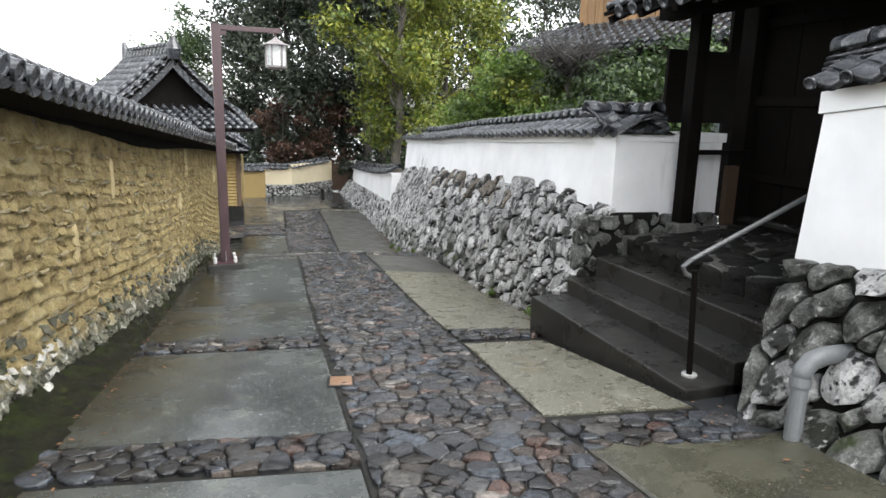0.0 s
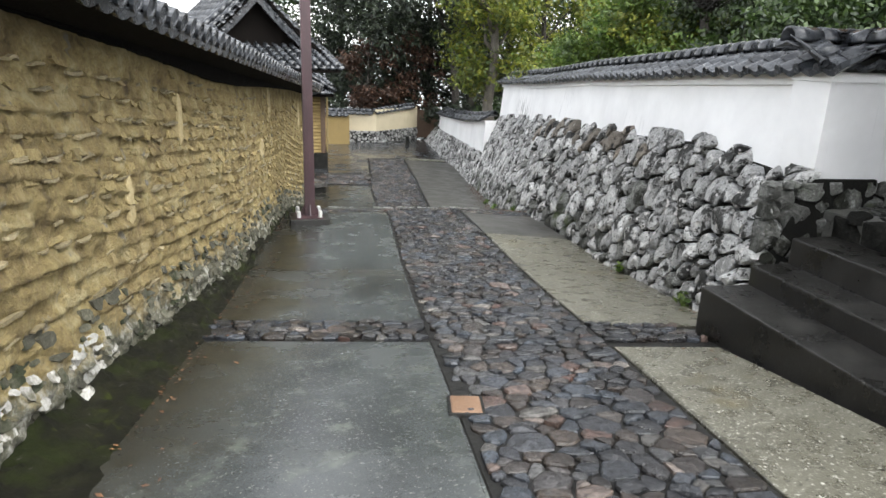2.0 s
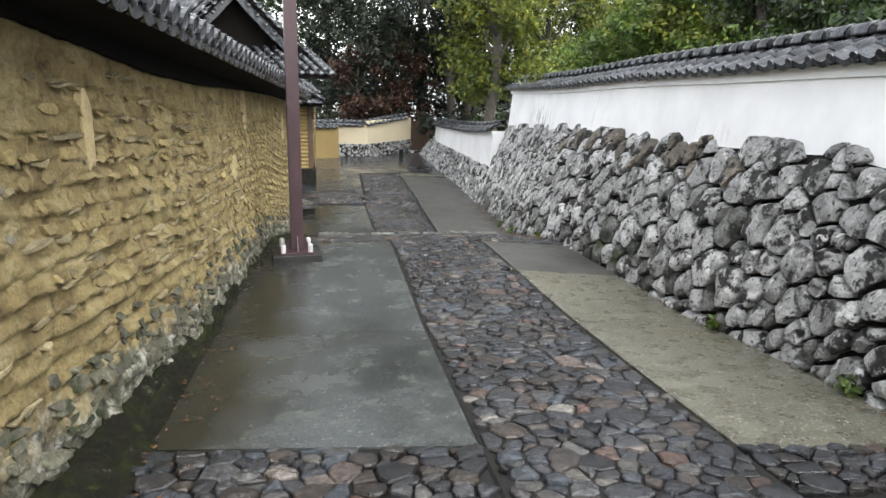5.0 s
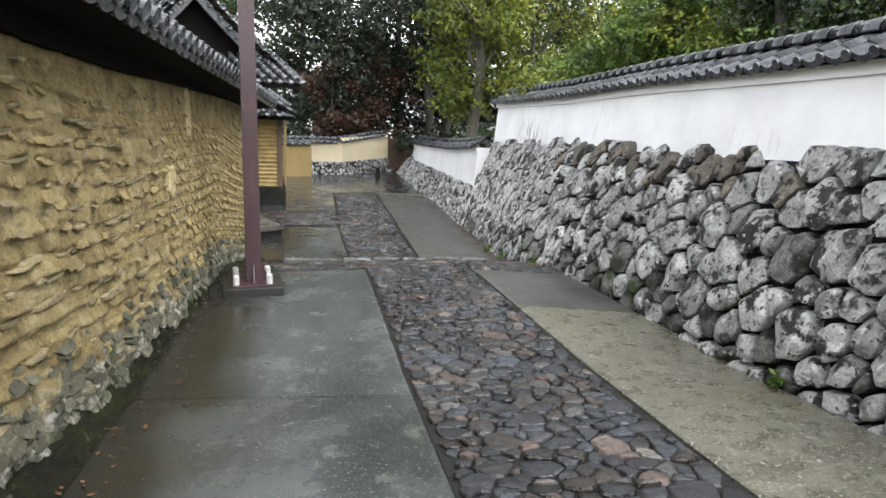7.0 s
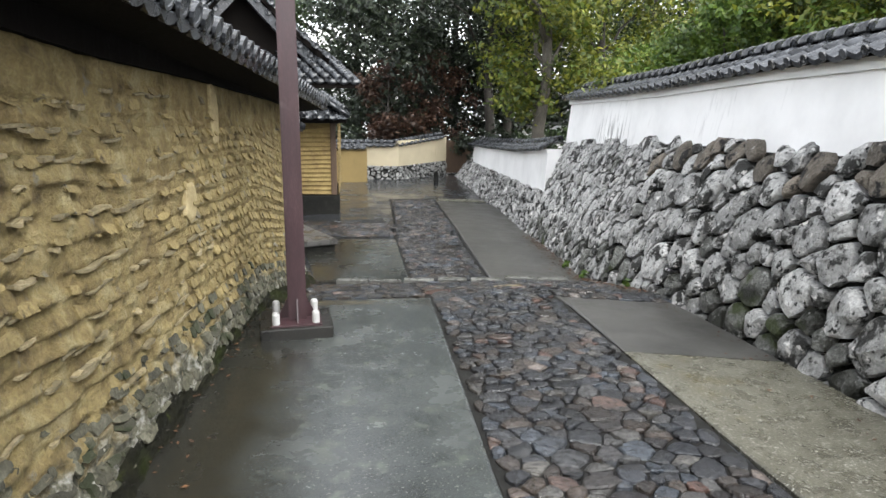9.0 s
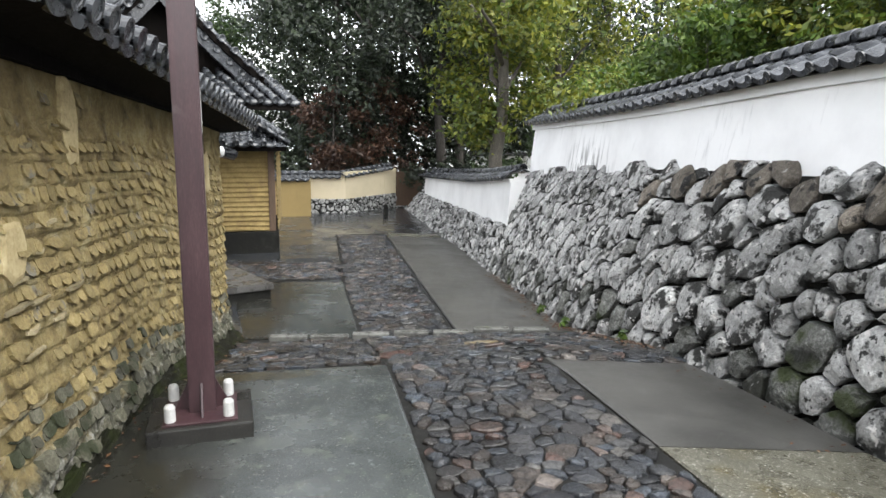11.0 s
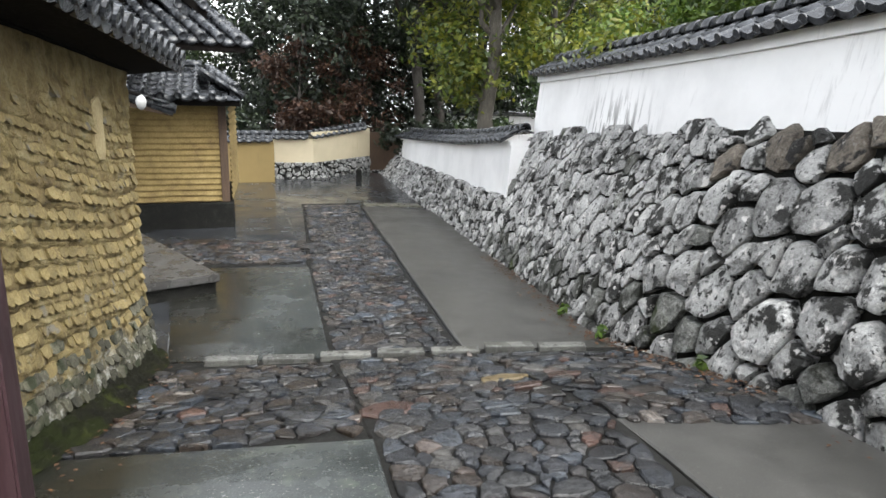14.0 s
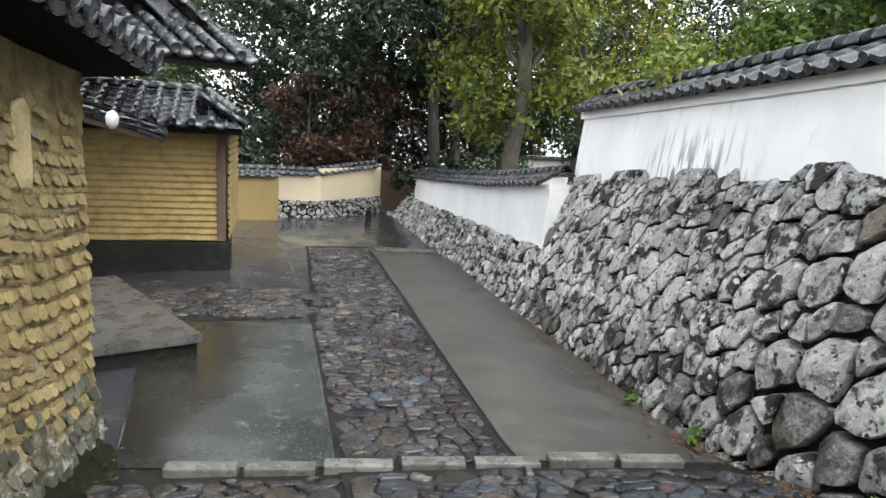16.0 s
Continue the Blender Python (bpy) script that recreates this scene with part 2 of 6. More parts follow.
def cobble_material():
    """Wet river and quarry stones: each of its own tint, glossy on top."""
    m, n, l, b = material("wet_cobble", 0.2, 0.0, 0.62)
    geo = n.new("ShaderNodeNewGeometry")
    pos = geo.outputs["Position"]
    rnd = n.new("ShaderNodeMath")
    rnd.operation = "ADD"
    l.new(n.new("ShaderNodeObjectInfo").outputs["Random"], rnd.inputs[0])
    l.new(geo.outputs["Random Per Island"], rnd.inputs[1])
    fr_ = n.new("ShaderNodeMath")
    fr_.operation = "FRACT"
    l.new(rnd.outputs[0], fr_.inputs[0])
    tint = ramp(n, l, fr_.outputs[0], [(0.0, (0.008, 0.0085, 0.0095)), (0.2, (0.020, 0.021, 0.024)), (0.36, (0.030, 0.036, 0.044)), (0.5, (0.014, 0.012, 0.011)),
                                       (0.62, (0.034, 0.027, 0.022)), (0.76, (0.022, 0.024, 0.027)), (0.9, (0.058, 0.055, 0.050)), (0.965, (0.048, 0.026, 0.020)), (1.0, (0.12, 0.112, 0.10))])
    grain = ramp(n, l, tex(n, l, pos, 26, 7, 0.7), [(0.34, (0.45, 0.45, 0.45)), (0.5, (1.0, 1.0, 1.0)), (0.66, (1.6, 1.6, 1.55))])
    col = mix(n, l, 1.0, tint, grain, "MULTIPLY")
    broad = ramp(n, l, tex(n, l, pos, 1.3, 4, 0.6), [(0.36, (0.62, 0.60, 0.60)), (0.62, (1.55, 1.55, 1.58))])
    col = mix(n, l, 1.0, col, broad, "MULTIPLY")
    l.new(col, b.inputs["Base Color"])
    l.new(ramp(n, l, tex(n, l, pos, 7, 5, 0.6), [(0.35, (0.04, 0.04, 0.04)), (0.65, (0.24, 0.24, 0.24))]), b.inputs["Roughness"])
    bump(n, l, b, tex(n, l, pos, 30, 6, 0.65), 0.8, 0.018)
    return m


M_COBBLE = cobble_material()


def plaster(name, base, dirt, amount):
    """Lime plaster, with grey-black runs that hang down from nothing but rain."""
    m, n, l, b = material(name, 0.75)
    pos = n.new("ShaderNodeNewGeometry").outputs["Position"]
    fine = tex(n, l, pos, 40, 6, 0.7)
    broad = tex(n, l, pos, 1.1, 5, 0.6)
    col = ramp(n, l, broad, [(0.3, tuple(c * 0.86 for c in base)), (0.6, base)])
    run = tex(n, l, pos, 2.0, 5, 0.65, (7, 7, 0.35), 0.3)
    patch = tex(n, l, pos, 0.8, 3, 0.5)
    mul = n.new("ShaderNodeMath")
    mul.operation = "MULTIPLY"
    l.new(run, mul.inputs[0])
    l.new(patch, mul.inputs[1])
    stain = ramp(n, l, mul.outputs[0], [(amount, (0, 0, 0)), (amount + 0.12, (0.32, 0.32, 0.32))])
    col = mix(n, l, stain, col, dirt)
    xyz = n.new("ShaderNodeSeparateXYZ")
    l.new(pos, xyz.inputs[0])
    fac = ramp(n, l, tex(n, l, pos, 1.0, 3, 0.6, (14, 14, 0.9), 0.4), [(0.50, (0, 0, 0)), (0.58, (1, 1, 1))])
    for sock, a, b_, c, d in ((1, 15.7, 16.4, 0, 1), (1, 17.2, 17.9, 1, 0), (2, -0.15, 0.33, 0.9, 0)):
        r_ = n.new("ShaderNodeMapRange")
        for i_, v_ in zip((1, 2, 3, 4), (a, b_, c, d)):
            r_.inputs[i_].default_value = v_
        l.new(xyz.outputs[sock], r_.inputs[0])
        fac = mix(n, l, 1.0, fac, r_.outputs[0], "MULTIPLY")
    col = mix(n, l, fac, col, dirt)
    speck = ramp(n, l, tex(n, l, pos, 9, 8, 0.75), [(0.68, (0, 0, 0)), (0.80, (0.3, 0.3, 0.3))])
    col = mix(n, l, speck, col, dirt)
    l.new(col, b.inputs["Base Color"])
    bump(n, l, b, fine, 0.15, 0.004)
    return m


M_WHITE = plaster("white_lime_plaster", (0.87, 0.87, 0.865), (0.17, 0.17, 0.16), 0.345)
M_SHED = plaster("grey_blue_render", (0.30, 0.33, 0.345), (0.15, 0.16, 0.16), 0.36)
M_OCHRE = plaster("ochre_plaster", (0.26, 0.185, 0.07), (0.16, 0.10, 0.045), 0.34)
M_OCHREP = plaster("pale_ochre_plaster", (0.60, 0.52, 0.36), (0.28, 0.2, 0.1), 0.34)


def clay_material():
    m, n, l, b = material("ochre_clay_with_lime", 0.9)
    geo = n.new("ShaderNodeNewGeometry").outputs["Position"]
    uv = n.new("ShaderNodeUVMap")
    sep = n.new("ShaderNodeSeparateXYZ")
    l.new(uv.outputs[0], sep.inputs[0])
    t1, t2 = tex(n, l, geo, 5, 8, 0.65), tex(n, l, geo, 45, 6, 0.7)
    t3 = tex(n, l, geo, 0.9, 4, 0.55)
    col = ramp(n, l, t1, [(0.30, (0.085, 0.060, 0.026)), (0.41, (0.225, 0.165, 0.064)), (0.54, (0.33, 0.257, 0.108)), (0.66, (0.43, 0.36, 0.19))])
    col = mix(n, l, ramp(n, l, t2, [(0.38, (0.3, 0.3, 0.3)), (0.58, (0, 0, 0))]), col, (0.06, 0.042, 0.022))
    col = mix(n, l, ramp(n, l, t3, [(0.5, (0, 0, 0)), (0.72, (0.35, 0.35, 0.35))]), col, (0.19, 0.13, 0.058))
    col = mix(n, l, ramp(n, l, tex(n, l, geo, 7, 6, 0.6), [(0.63, (0, 0, 0)), (0.70, (0.8, 0.8, 0.8))]), col, (0.2, 0.185, 0.145))
    # vertical rain streaks of paler clay
    st = ramp(n, l, tex(n, l, geo, 2.2, 4, 0.6, (5, 5, 0.4)), [(0.62, (0, 0, 0)), (0.68, (0.7, 0.7, 0.7))])
    col = mix(n, l, st, col, (0.36, 0.28, 0.135))
    # lime and lichen towards the stony foot, with a ragged edge
    hn = n.new("ShaderNodeMath")
    hn.operation = "MULTIPLY_ADD"
    hn.inputs[1].default_value = 0.75
    l.new(tex(n, l, geo, 4, 7, 0.7), hn.inputs[0])
    l.new(sep.outputs[1], hn.inputs[2])
    foot = ramp(n, l, hn.outputs[0], [(0.62, (1, 1, 1)), (0.80, (0, 0, 0))])
    lime = ramp(n, l, tex(n, l, geo, 10, 6, 0.7), [(0.38, (0.035, 0.035, 0.022)), (0.5, (0.14, 0.135, 0.095)), (0.62, (0.42, 0.41, 0.37))])
    col = mix(n, l, foot, col, lime)
    l.new(col, b.inputs["Base Color"])
    add = n.new("ShaderNodeMath")
    add.operation = "ADD"
    l.new(t1, add.inputs[0])
    l.new(t2, add.inputs[1])
    bump(n, l, b, add.outputs[0], 1.0, 0.04)
    return m


M_CLAY = clay_material()


def leaf_material(name, cols):
    m, n, l, b = material(name, 0.5)
    rnd = n.new("ShaderNodeNewGeometry").outputs["Random Per Island"]
    pos = n.new("ShaderNodeNewGeometry").outputs["Position"]
    a = ramp(n, l, rnd, [(i / (len(cols) - 1), c) for i, c in enumerate(cols)])
    t = ramp(n, l, tex(n, l, pos, 0.8, 3, 0.5), [(0.35, (0.55, 0.55, 0.55)), (0.65, (1.25, 1.25, 1.25))])
    l.new(mix(n, l, 1.0, a, t, "MULTIPLY"), b.inputs["Base Color"])
    b.inputs["Subsurface Weight"].default_value = 0.0
    tr = n.new("ShaderNodeBsdfTranslucent")
    l.new(a, tr.inputs[0])
    sh = n.new("ShaderNodeMixShader")
    sh.inputs[0].default_value = 0.3
    out = n["Material Output"]
    l.new(b.outputs[0], sh.inputs[1])
    l.new(tr.outputs[0], sh.inputs[2])
    l.new(sh.outputs[0], out.inputs[0])
    return m


L_DARK = leaf_material("evergreen_leaves", [(0.009, 0.015, 0.009), (0.020, 0.031, 0.016), (0.042, 0.056, 0.028)])
L_MID = leaf_material("green_leaves", [(0.010, 0.022, 0.007), (0.025, 0.05, 0.011), (0.055, 0.09, 0.02)])
L_YELLOW = leaf_material("turning_leaves", [(0.03625, 0.06525, 0.0116), (0.1015, 0.145, 0.0174), (0.232, 0.2392, 0.0261), (0.0725, 0.09425, 0.0174)])
L_SHRUB = leaf_material("shrub_leaves", [(0.0234, 0.052, 0.0104), (0.0715, 0.1365, 0.0169), (0.143, 0.208, 0.0325), (0.0455, 0.0845, 0.0156)])
L_RUST = leaf_material("rust_brown_leaves", [(0.03, 0.016, 0.01), (0.07, 0.033, 0.02), (0.12, 0.065, 0.038)])

# ---- building helpers ----
rng = np.random.default_rng(7)


def data_from(name, verts, faces, mat, smooth=False):
    me = bpy.data.meshes.new(name)
    me.from_pydata([tuple(map(float, v)) for v in verts], [], [tuple(map(int, f)) for f in faces])
    if mat:
        me.materials.append(mat)
    if smooth:
        me.polygons.foreach_set("use_smooth", [True] * len(me.polygons))
    me.update()
    return me


def thing(name, place=(0, 0, 0), label="", category="", group="", kind="", turn=0.0):
    ob = new(name)
    ob.matrix_world = pose(*place, 0, 0, turn)
    return tagged(ob, label, category, group, kind)


def part(name, bm, mat, parent, label="", smooth=False, m=None):
    """Links a bmesh or a mesh as one object under a thing or a part."""
    if isinstance(bm, bmesh.types.BMesh):
        me = bpy.data.meshes.new(name)
        bm.to_mesh(me)
        bm.free()
        me.materials.append(mat)
        if smooth:
            me.polygons.foreach_set("use_smooth", [True] * len(me.polygons))
    else:
        me = bm
    ob = new(name, me)
    if parent:
        ob.parent = parent
    if m is not None:
        ob.matrix_basis = m
    if label:
        ob["label"] = label
    return ob


def box(bm, lo, hi, bevel=0.0, m=None):
    lo, hi = Vector(lo), Vector(hi)
    mt = Matrix.LocRotScale((lo + hi) / 2, None, hi - lo)
    r = bmesh.ops.create_cube(bm, size=1.0, matrix=(m @ mt) if m else mt)
    if bevel:
        ed = list({e for v in r["verts"] for e in v.link_edges})
        bmesh.ops.bevel(bm, geom=ed, offset=bevel, segments=2, affect="EDGES", profile=0.6)
    return bm


def boxed(lo, hi, bevel=0.0, m=None):
    return box(bmesh.new(), lo, hi, bevel, m)


def tube(path, radii, seg=12, cap=True):
    """A tapered tube along a path of points."""
    bm = bmesh.new()
    path = [Vector(p) for p in path]
    if isinstance(radii, (int, float)):
        radii = [radii] * len(path)
    rings, side = [], None
    for i, p in enumerate(path):
        d = (path[min(i + 1, len(path) - 1)] - path[max(i - 1, 0)]).normalized()
        if side is None:
            side = d.cross(Vector((0.3, 0.9, 0.2))).normalized()
        side = (side - d * side.dot(d)).normalized()
        up = d.cross(side)
        rings.append([bm.verts.new(p + radii[i] * (side * math.cos(a) + up * math.sin(a))) for a in np.linspace(0, 2 * math.pi, seg, False)])
    for a, b in zip(rings, rings[1:]):
        for k in range(seg):
            bm.faces.new((a[k], a[(k + 1) % seg], b[(k + 1) % seg], b[k]))
    if cap:
        bm.faces.new(rings[0][::-1])
        bm.faces.new(rings[-1])
    return bm


def value_noise(u, v, seed):
    r = np.random.default_rng(seed).random((256, 256))
    iu, iv = np.floor(u).astype(int), np.floor(v).astype(int)
    fu, fv = u - iu, v - iv
    fu, fv = fu * fu * (3 - 2 * fu), fv * fv * (3 - 2 * fv)
    g = lambda a, b: r[a % 256, b % 256]
    return (g(iu, iv) * (1 - fu) + g(iu + 1, iv) * fu) * (1 - fv) + (g(iu, iv + 1) * (1 - fu) + g(iu + 1, iv + 1) * fu) * fv


def fractal(u, v, seed, octaves=4):
    s, a, tot = 0, 1.0, 0
    for k in range(octaves):
        s, tot = s + a * value_noise(u * 2 ** k, v * 2 ** k, seed + k), tot + a
        a *= 0.5
    return s / tot


def cells(pts, reach, weight=None):
    """The Voronoi cells of points in the plane, weighted by their radii, each cut out of a square of that reach."""
    pts = np.asarray(pts, float)
    w = np.zeros(len(pts)) if weight is None else np.asarray(weight, float)
    out = []
    for i, p in enumerate(pts):
        d = np.hypot(*(pts - p).T)
        near = np.argsort(d)[1:19]
        poly = [p + reach * np.array(c) for c in ((-1, -1), (1, -1), (1, 1), (-1, 1))]
        for j in near:
            nrm = pts[j] - p
            mid = p + nrm * min(0.85, max(0.15, 0.5 + (w[i] ** 2 - w[j] ** 2) / (2 * max(1e-6, np.dot(nrm, nrm)))))
            cut = []
            for a, b in zip(poly, poly[1:] + poly[:1]):
                da, db = np.dot(a - mid, nrm), np.dot(b - mid, nrm)
                if da <= 0:
                    cut.append(a)
                if da * db < 0:
                    cut.append(a + (b - a) * da / (da - db))
            poly = cut
            if len(poly) < 3:
                break
        out.append(poly)
    return out


def scatter(u0, u1, v0, v1, du, dv, jitter, gen):
    pts = []
    rows = max(1, round((v1 - v0) / dv))
    for r in range(rows):
        off = gen.random()
        k = int((u1 - u0) / du) + 2
        for c in range(-1, k):
            pts.append((u0 + (c + off + jitter * (gen.random() - 0.5)) * du, v0 + (r + 0.5 + jitter * (gen.random() - 0.5)) * (v1 - v0) / rows))
    return pts


def inset(poly, gap):
    c = np.mean(poly, axis=0)
    return [p + (c - p) * min(0.45, gap / max(1e-4, np.linalg.norm(p - c))) for p in poly]


def rounded(poly, n, blend=0.35):
    """The polygon resampled to n points with its corners eased."""
    P = np.array(poly)
    seg = np.linalg.norm(np.roll(P, -1, 0) - P, axis=1)
    s = np.concatenate([[0], np.cumsum(seg)])
    out = []
    for t in np.linspace(0, s[-1], n, False):
        k = min(np.searchsorted(s, t, "right") - 1, len(P) - 1)
        out.append(P[k] + (P[(k + 1) % len(P)] - P[k]) * (t - s[k]) / max(seg[k], 1e-6))
    out = np.array(out)
    return out * (1 - blend) + blend * (np.roll(out, 1, 0) + np.roll(out, -1, 0)) / 2


def pieces(name, shapes, mat, parent, singles, rest_name, smooth=True, place=None):
    """The first singles of the shapes as objects of their own, the others as one joined part."""
    V, F = [], []
    for i, (v, f) in enumerate(shapes):
        v = [place(*p) for p in v] if place else v
        if i < singles:
            part(name, data_from(name, v, f, mat, smooth), None, parent)
        else:
            o = len(V)
            V += v
            F += [tuple(k + o for k in q) for q in f]
    if V:
        ob = part(rest_name, data_from(rest_name, V, F, mat, smooth), None, parent)
        ob["kind"] = "stuff"


def line(table, y):
    return float(np.interp(y, [a for a, _ in table], [b for _, b in table]))


def strip(us, prof, mat, name, parent, label="", smooth=False, close=True):
    """A band lofted along us; prof(u) gives the section's points."""
    rows = [prof(u) for u in us]
    n = len(rows[0])
    V = [p for r in rows for p in r]
    F = []
    for i in range(len(rows) - 1):
        for k in range(n if close else n - 1):
            a, b = i * n + k, i * n + (k + 1) % n
            F.append((a, b, b + n, a + n))
    if close:
        F += [tuple(range(n))[::-1], tuple(range((len(rows) - 1) * n, len(rows) * n))]
    return part(name, data_from(name, V, F, mat, smooth), None, parent, label)

# ---- the plan: lines along the lane, in metres ----
GROUND = [(-12, 1.3), (0, -0.03), (3.6, -0.5), (6, -0.83), (9.2, -1.27), (12.8, -1.5), (15.07, -2.0), (19.1, -2.3), (22, -2.42), (25, -2.5), (60, -2.9), (400, -4)]
SLAB_L = [(-6, -1.75), (0, -1.3), (4.2, -0.95), (6.9, -0.76), (9, -0.70), (12.3, -0.42), (13.9, 0.02), (15.6, 0.12), (16, -0.6), (24, -0.8)]
STRIP_L = [(-6, 0.0), (0, 0.42), (3.3, 0.66), (6.6, 0.9), (9.6, 1.14), (12.8, 1.37), (15.1, 1.45), (19.2, 1.7), (21, 1.88), (25, 2.2)]
STRIP_R = [(-6, 1.4), (0, 1.72), (3.5, 1.86), (5.6, 2.1), (7.5, 2.28), (9.6, 2.52), (12.8, 2.7), (15.0, 2.56), (20.2, 3.11), (25, 3.48)]
FOOT_R = [(-6, 2.75), (2, 2.95), (3.1, 3.1), (5.7, 3.3), (7.0, 3.55), (8.3, 3.68), (10.4, 3.9), (12.6, 3.97), (14.2, 4.0), (15.4, 4.05), (16.2, 4.2), (18.4, 4.5), (20, 4.66), (23, 4.97), (29.3, 5.25), (36, 5.6)]
STONE_TOP = [(6, 0.38), (7.8, 0.44), (9.5, 0.33), (12, 0.13), (14.1, 0.03), (16.3, -0.19), (18, -0.33), (20, -0.58)]
EAVE_A = [(6, 1.08), (7.9, 0.99), (9.6, 0.89), (12.2, 0.76), (15.2, 0.55), (19.6, 0.33)]


def ground_z(x, y):
    fall = min(max(0.06 * (x - 1.6 - 0.09 * y), 0.0), 0.16) * min(max((y - 5.5) / 1.5, 0), 1)
    return line(GROUND, y) - fall


def clay_x(y):
    return -1.91 + 0.1177 * y


def clay_top(y):
    return 1.33 - 0.0957 * (y - 5)


def clay_edge(y):
    """Where the clay meets the timber under the eaves; it sags in the middle."""
    return clay_top(y) + line([(5, 0), (6, -0.03), (7, -0.06), (8.3, -0.125), (9.7, -0.125), (11, -0.07), (14, 0.0)], y)


# ---- ground ----
ys = sorted(set(list(np.arange(-14, 32, 0.5)) + [36, 45, 60, 100, 200, 400]))
xs = sorted(set([-300, -100, -40, -15, -6, -3] + list(np.arange(-2, 6.1, 0.5)) + [8, 12, 20, 40, 100, 300]))
V = [(x, y, ground_z(min(max(x, -3), 6), y) - 0.035) for y in ys for x in xs]
nx = len(xs)
F = [(j * nx + i, j * nx + i + 1, (j + 1) * nx + i + 1, (j + 1) * nx + i) for j in range(len(ys) - 1) for i in range(nx - 1)]
ground = new("ground", data_from("ground", V, F, M_ASPHALT, True))
tagged(ground, "dark wet asphalt and earth under the lane", "ground", kind="structure")

pavement = thing("pavement", label="wet concrete slabs beside a cobbled strip", category="pavement", kind="structure")


def slab(name, x0, x1, y0, y1, mat, skew=-0.2, lift=0.0, label=""):
    """A cast slab between two edge lines, with bevelled rim, following the slope."""
    n = max(2, int((y1 - y0) / 0.4) + 1)
    V, F = [], []
    for t in np.linspace(0, 1, n):
        yl = y0 + (y1 - y0) * t
        a, b = (x0(yl) if callable(x0) else x0), (x1(yl) if callable(x1) else x1)
        for s in (0.0, 0.012, 0.5, 0.988, 1.0):
            x = a + (b - a) * s
            e = 0.006 if 0 < t < 1 else 0.018
            y = yl + skew * (x - 1.2)
            rim = 0.012 if s in (0.0, 1.0) or t in (0, 1) else 0.0
            V.append((x, y, ground_z(x, y) + lift - rim))
    for j in range(n - 1):
        for i in range(4):
            F.append((j * 5 + i, j * 5 + i + 1, (j + 1) * 5 + i + 1, (j + 1) * 5 + i))
    top = len(V)
    rim = [i for i in range(5)] + [j * 5 + 4 for j in range(1, n)] + [(n - 1) * 5 + i for i in range(3, -1, -1)] + [j * 5 for j in range(n - 2, 0, -1)]
    for i in rim:
        x, y, z = V[i]
        V.append((x, y, z - 0.06))
    for k in range(len(rim)):
        F.append((rim[k], top + k, top + (k + 1) % len(rim), rim[(k + 1) % len(rim)]))
    return part(name, data_from(name, V, F, mat), None, pavement, label)


sl = lambda y: line(SLAB_L, y)
tl = lambda y: line(STRIP_L, y) - 0.01
tr = lambda y: line(STRIP_R, y) + 0.01
fr = lambda y: line(FOOT_R, y) - 0.06
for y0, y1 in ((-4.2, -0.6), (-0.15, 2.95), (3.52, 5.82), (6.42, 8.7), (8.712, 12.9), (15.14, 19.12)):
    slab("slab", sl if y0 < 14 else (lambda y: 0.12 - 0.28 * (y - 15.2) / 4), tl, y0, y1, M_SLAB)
for y0, y1, mat in ((-4.2, -0.4, M_AGGD), (0.05, 3.08, M_AGGD), (3.6, 5.72, M_AGG), (6.35, 11.15, M_AGG), (11.16, 13.0, M_FAR), (15.14, 25.0, M_FAR)):
    right = (lambda y: min(line(FOOT_R, y) - 0.06, 2.86)) if 2.2 < y0 < 6 else fr
    slab("slab", tr, right, y0, y1, mat, label="sandy exposed-aggregate concrete slab" if mat is M_AGG else "")
slab("slab", lambda y: 4.02, lambda y: 4.66, 21.95, 22.55, M_KERB, 0.0, 0.006, "pale square concrete patch")
slab("slab", lambda y: 3.6, lambda y: 4.95, 24.75, 25.1, M_AGG, 0.0, 0.006)
slab("slab", lambda y: -0.7, lambda y: 1.74, 21.2, 29.0, M_ASPHALT, 0.0, 0.004, "smooth wet asphalt")
slab("slab", lambda y: -0.7, lambda y: 1.60, 19.35, 21.1, M_JOINT, 0.0, -0.01)

def sizes(u0, u1, v0, v1, gen, big, keep=None, shares=((1.3, 700), (1.0, 1200), (0.75, 2500), (0.5, 3500)), flat=0.9):
    """Seeds for rubble: large stones first, then ever smaller ones in the room that is left."""
    P, n = np.zeros((9000, 3)), 0
    for share, tries in shares:
        for _ in range(tries):
            u, v = u0 + (u1 - u0) * gen.random(), v0 + (v1 - v0) * gen.random()
            if n >= 9000 or keep and not keep(u, v):
                continue
            r = big(u, v) * share * (0.85 + 0.3 * gen.random())
            if np.all((P[:n, 0] - u) ** 2 + ((P[:n, 1] - v) / flat) ** 2 > (0.5 * (r + P[:n, 2])) ** 2):
                P[n] = (u, v, r)
                n += 1
    return [tuple(q) for q in P[:n]]


# cobbles of the middle strip, the cross bands and the ramp
gen = np.random.default_rng(3)
cob = []


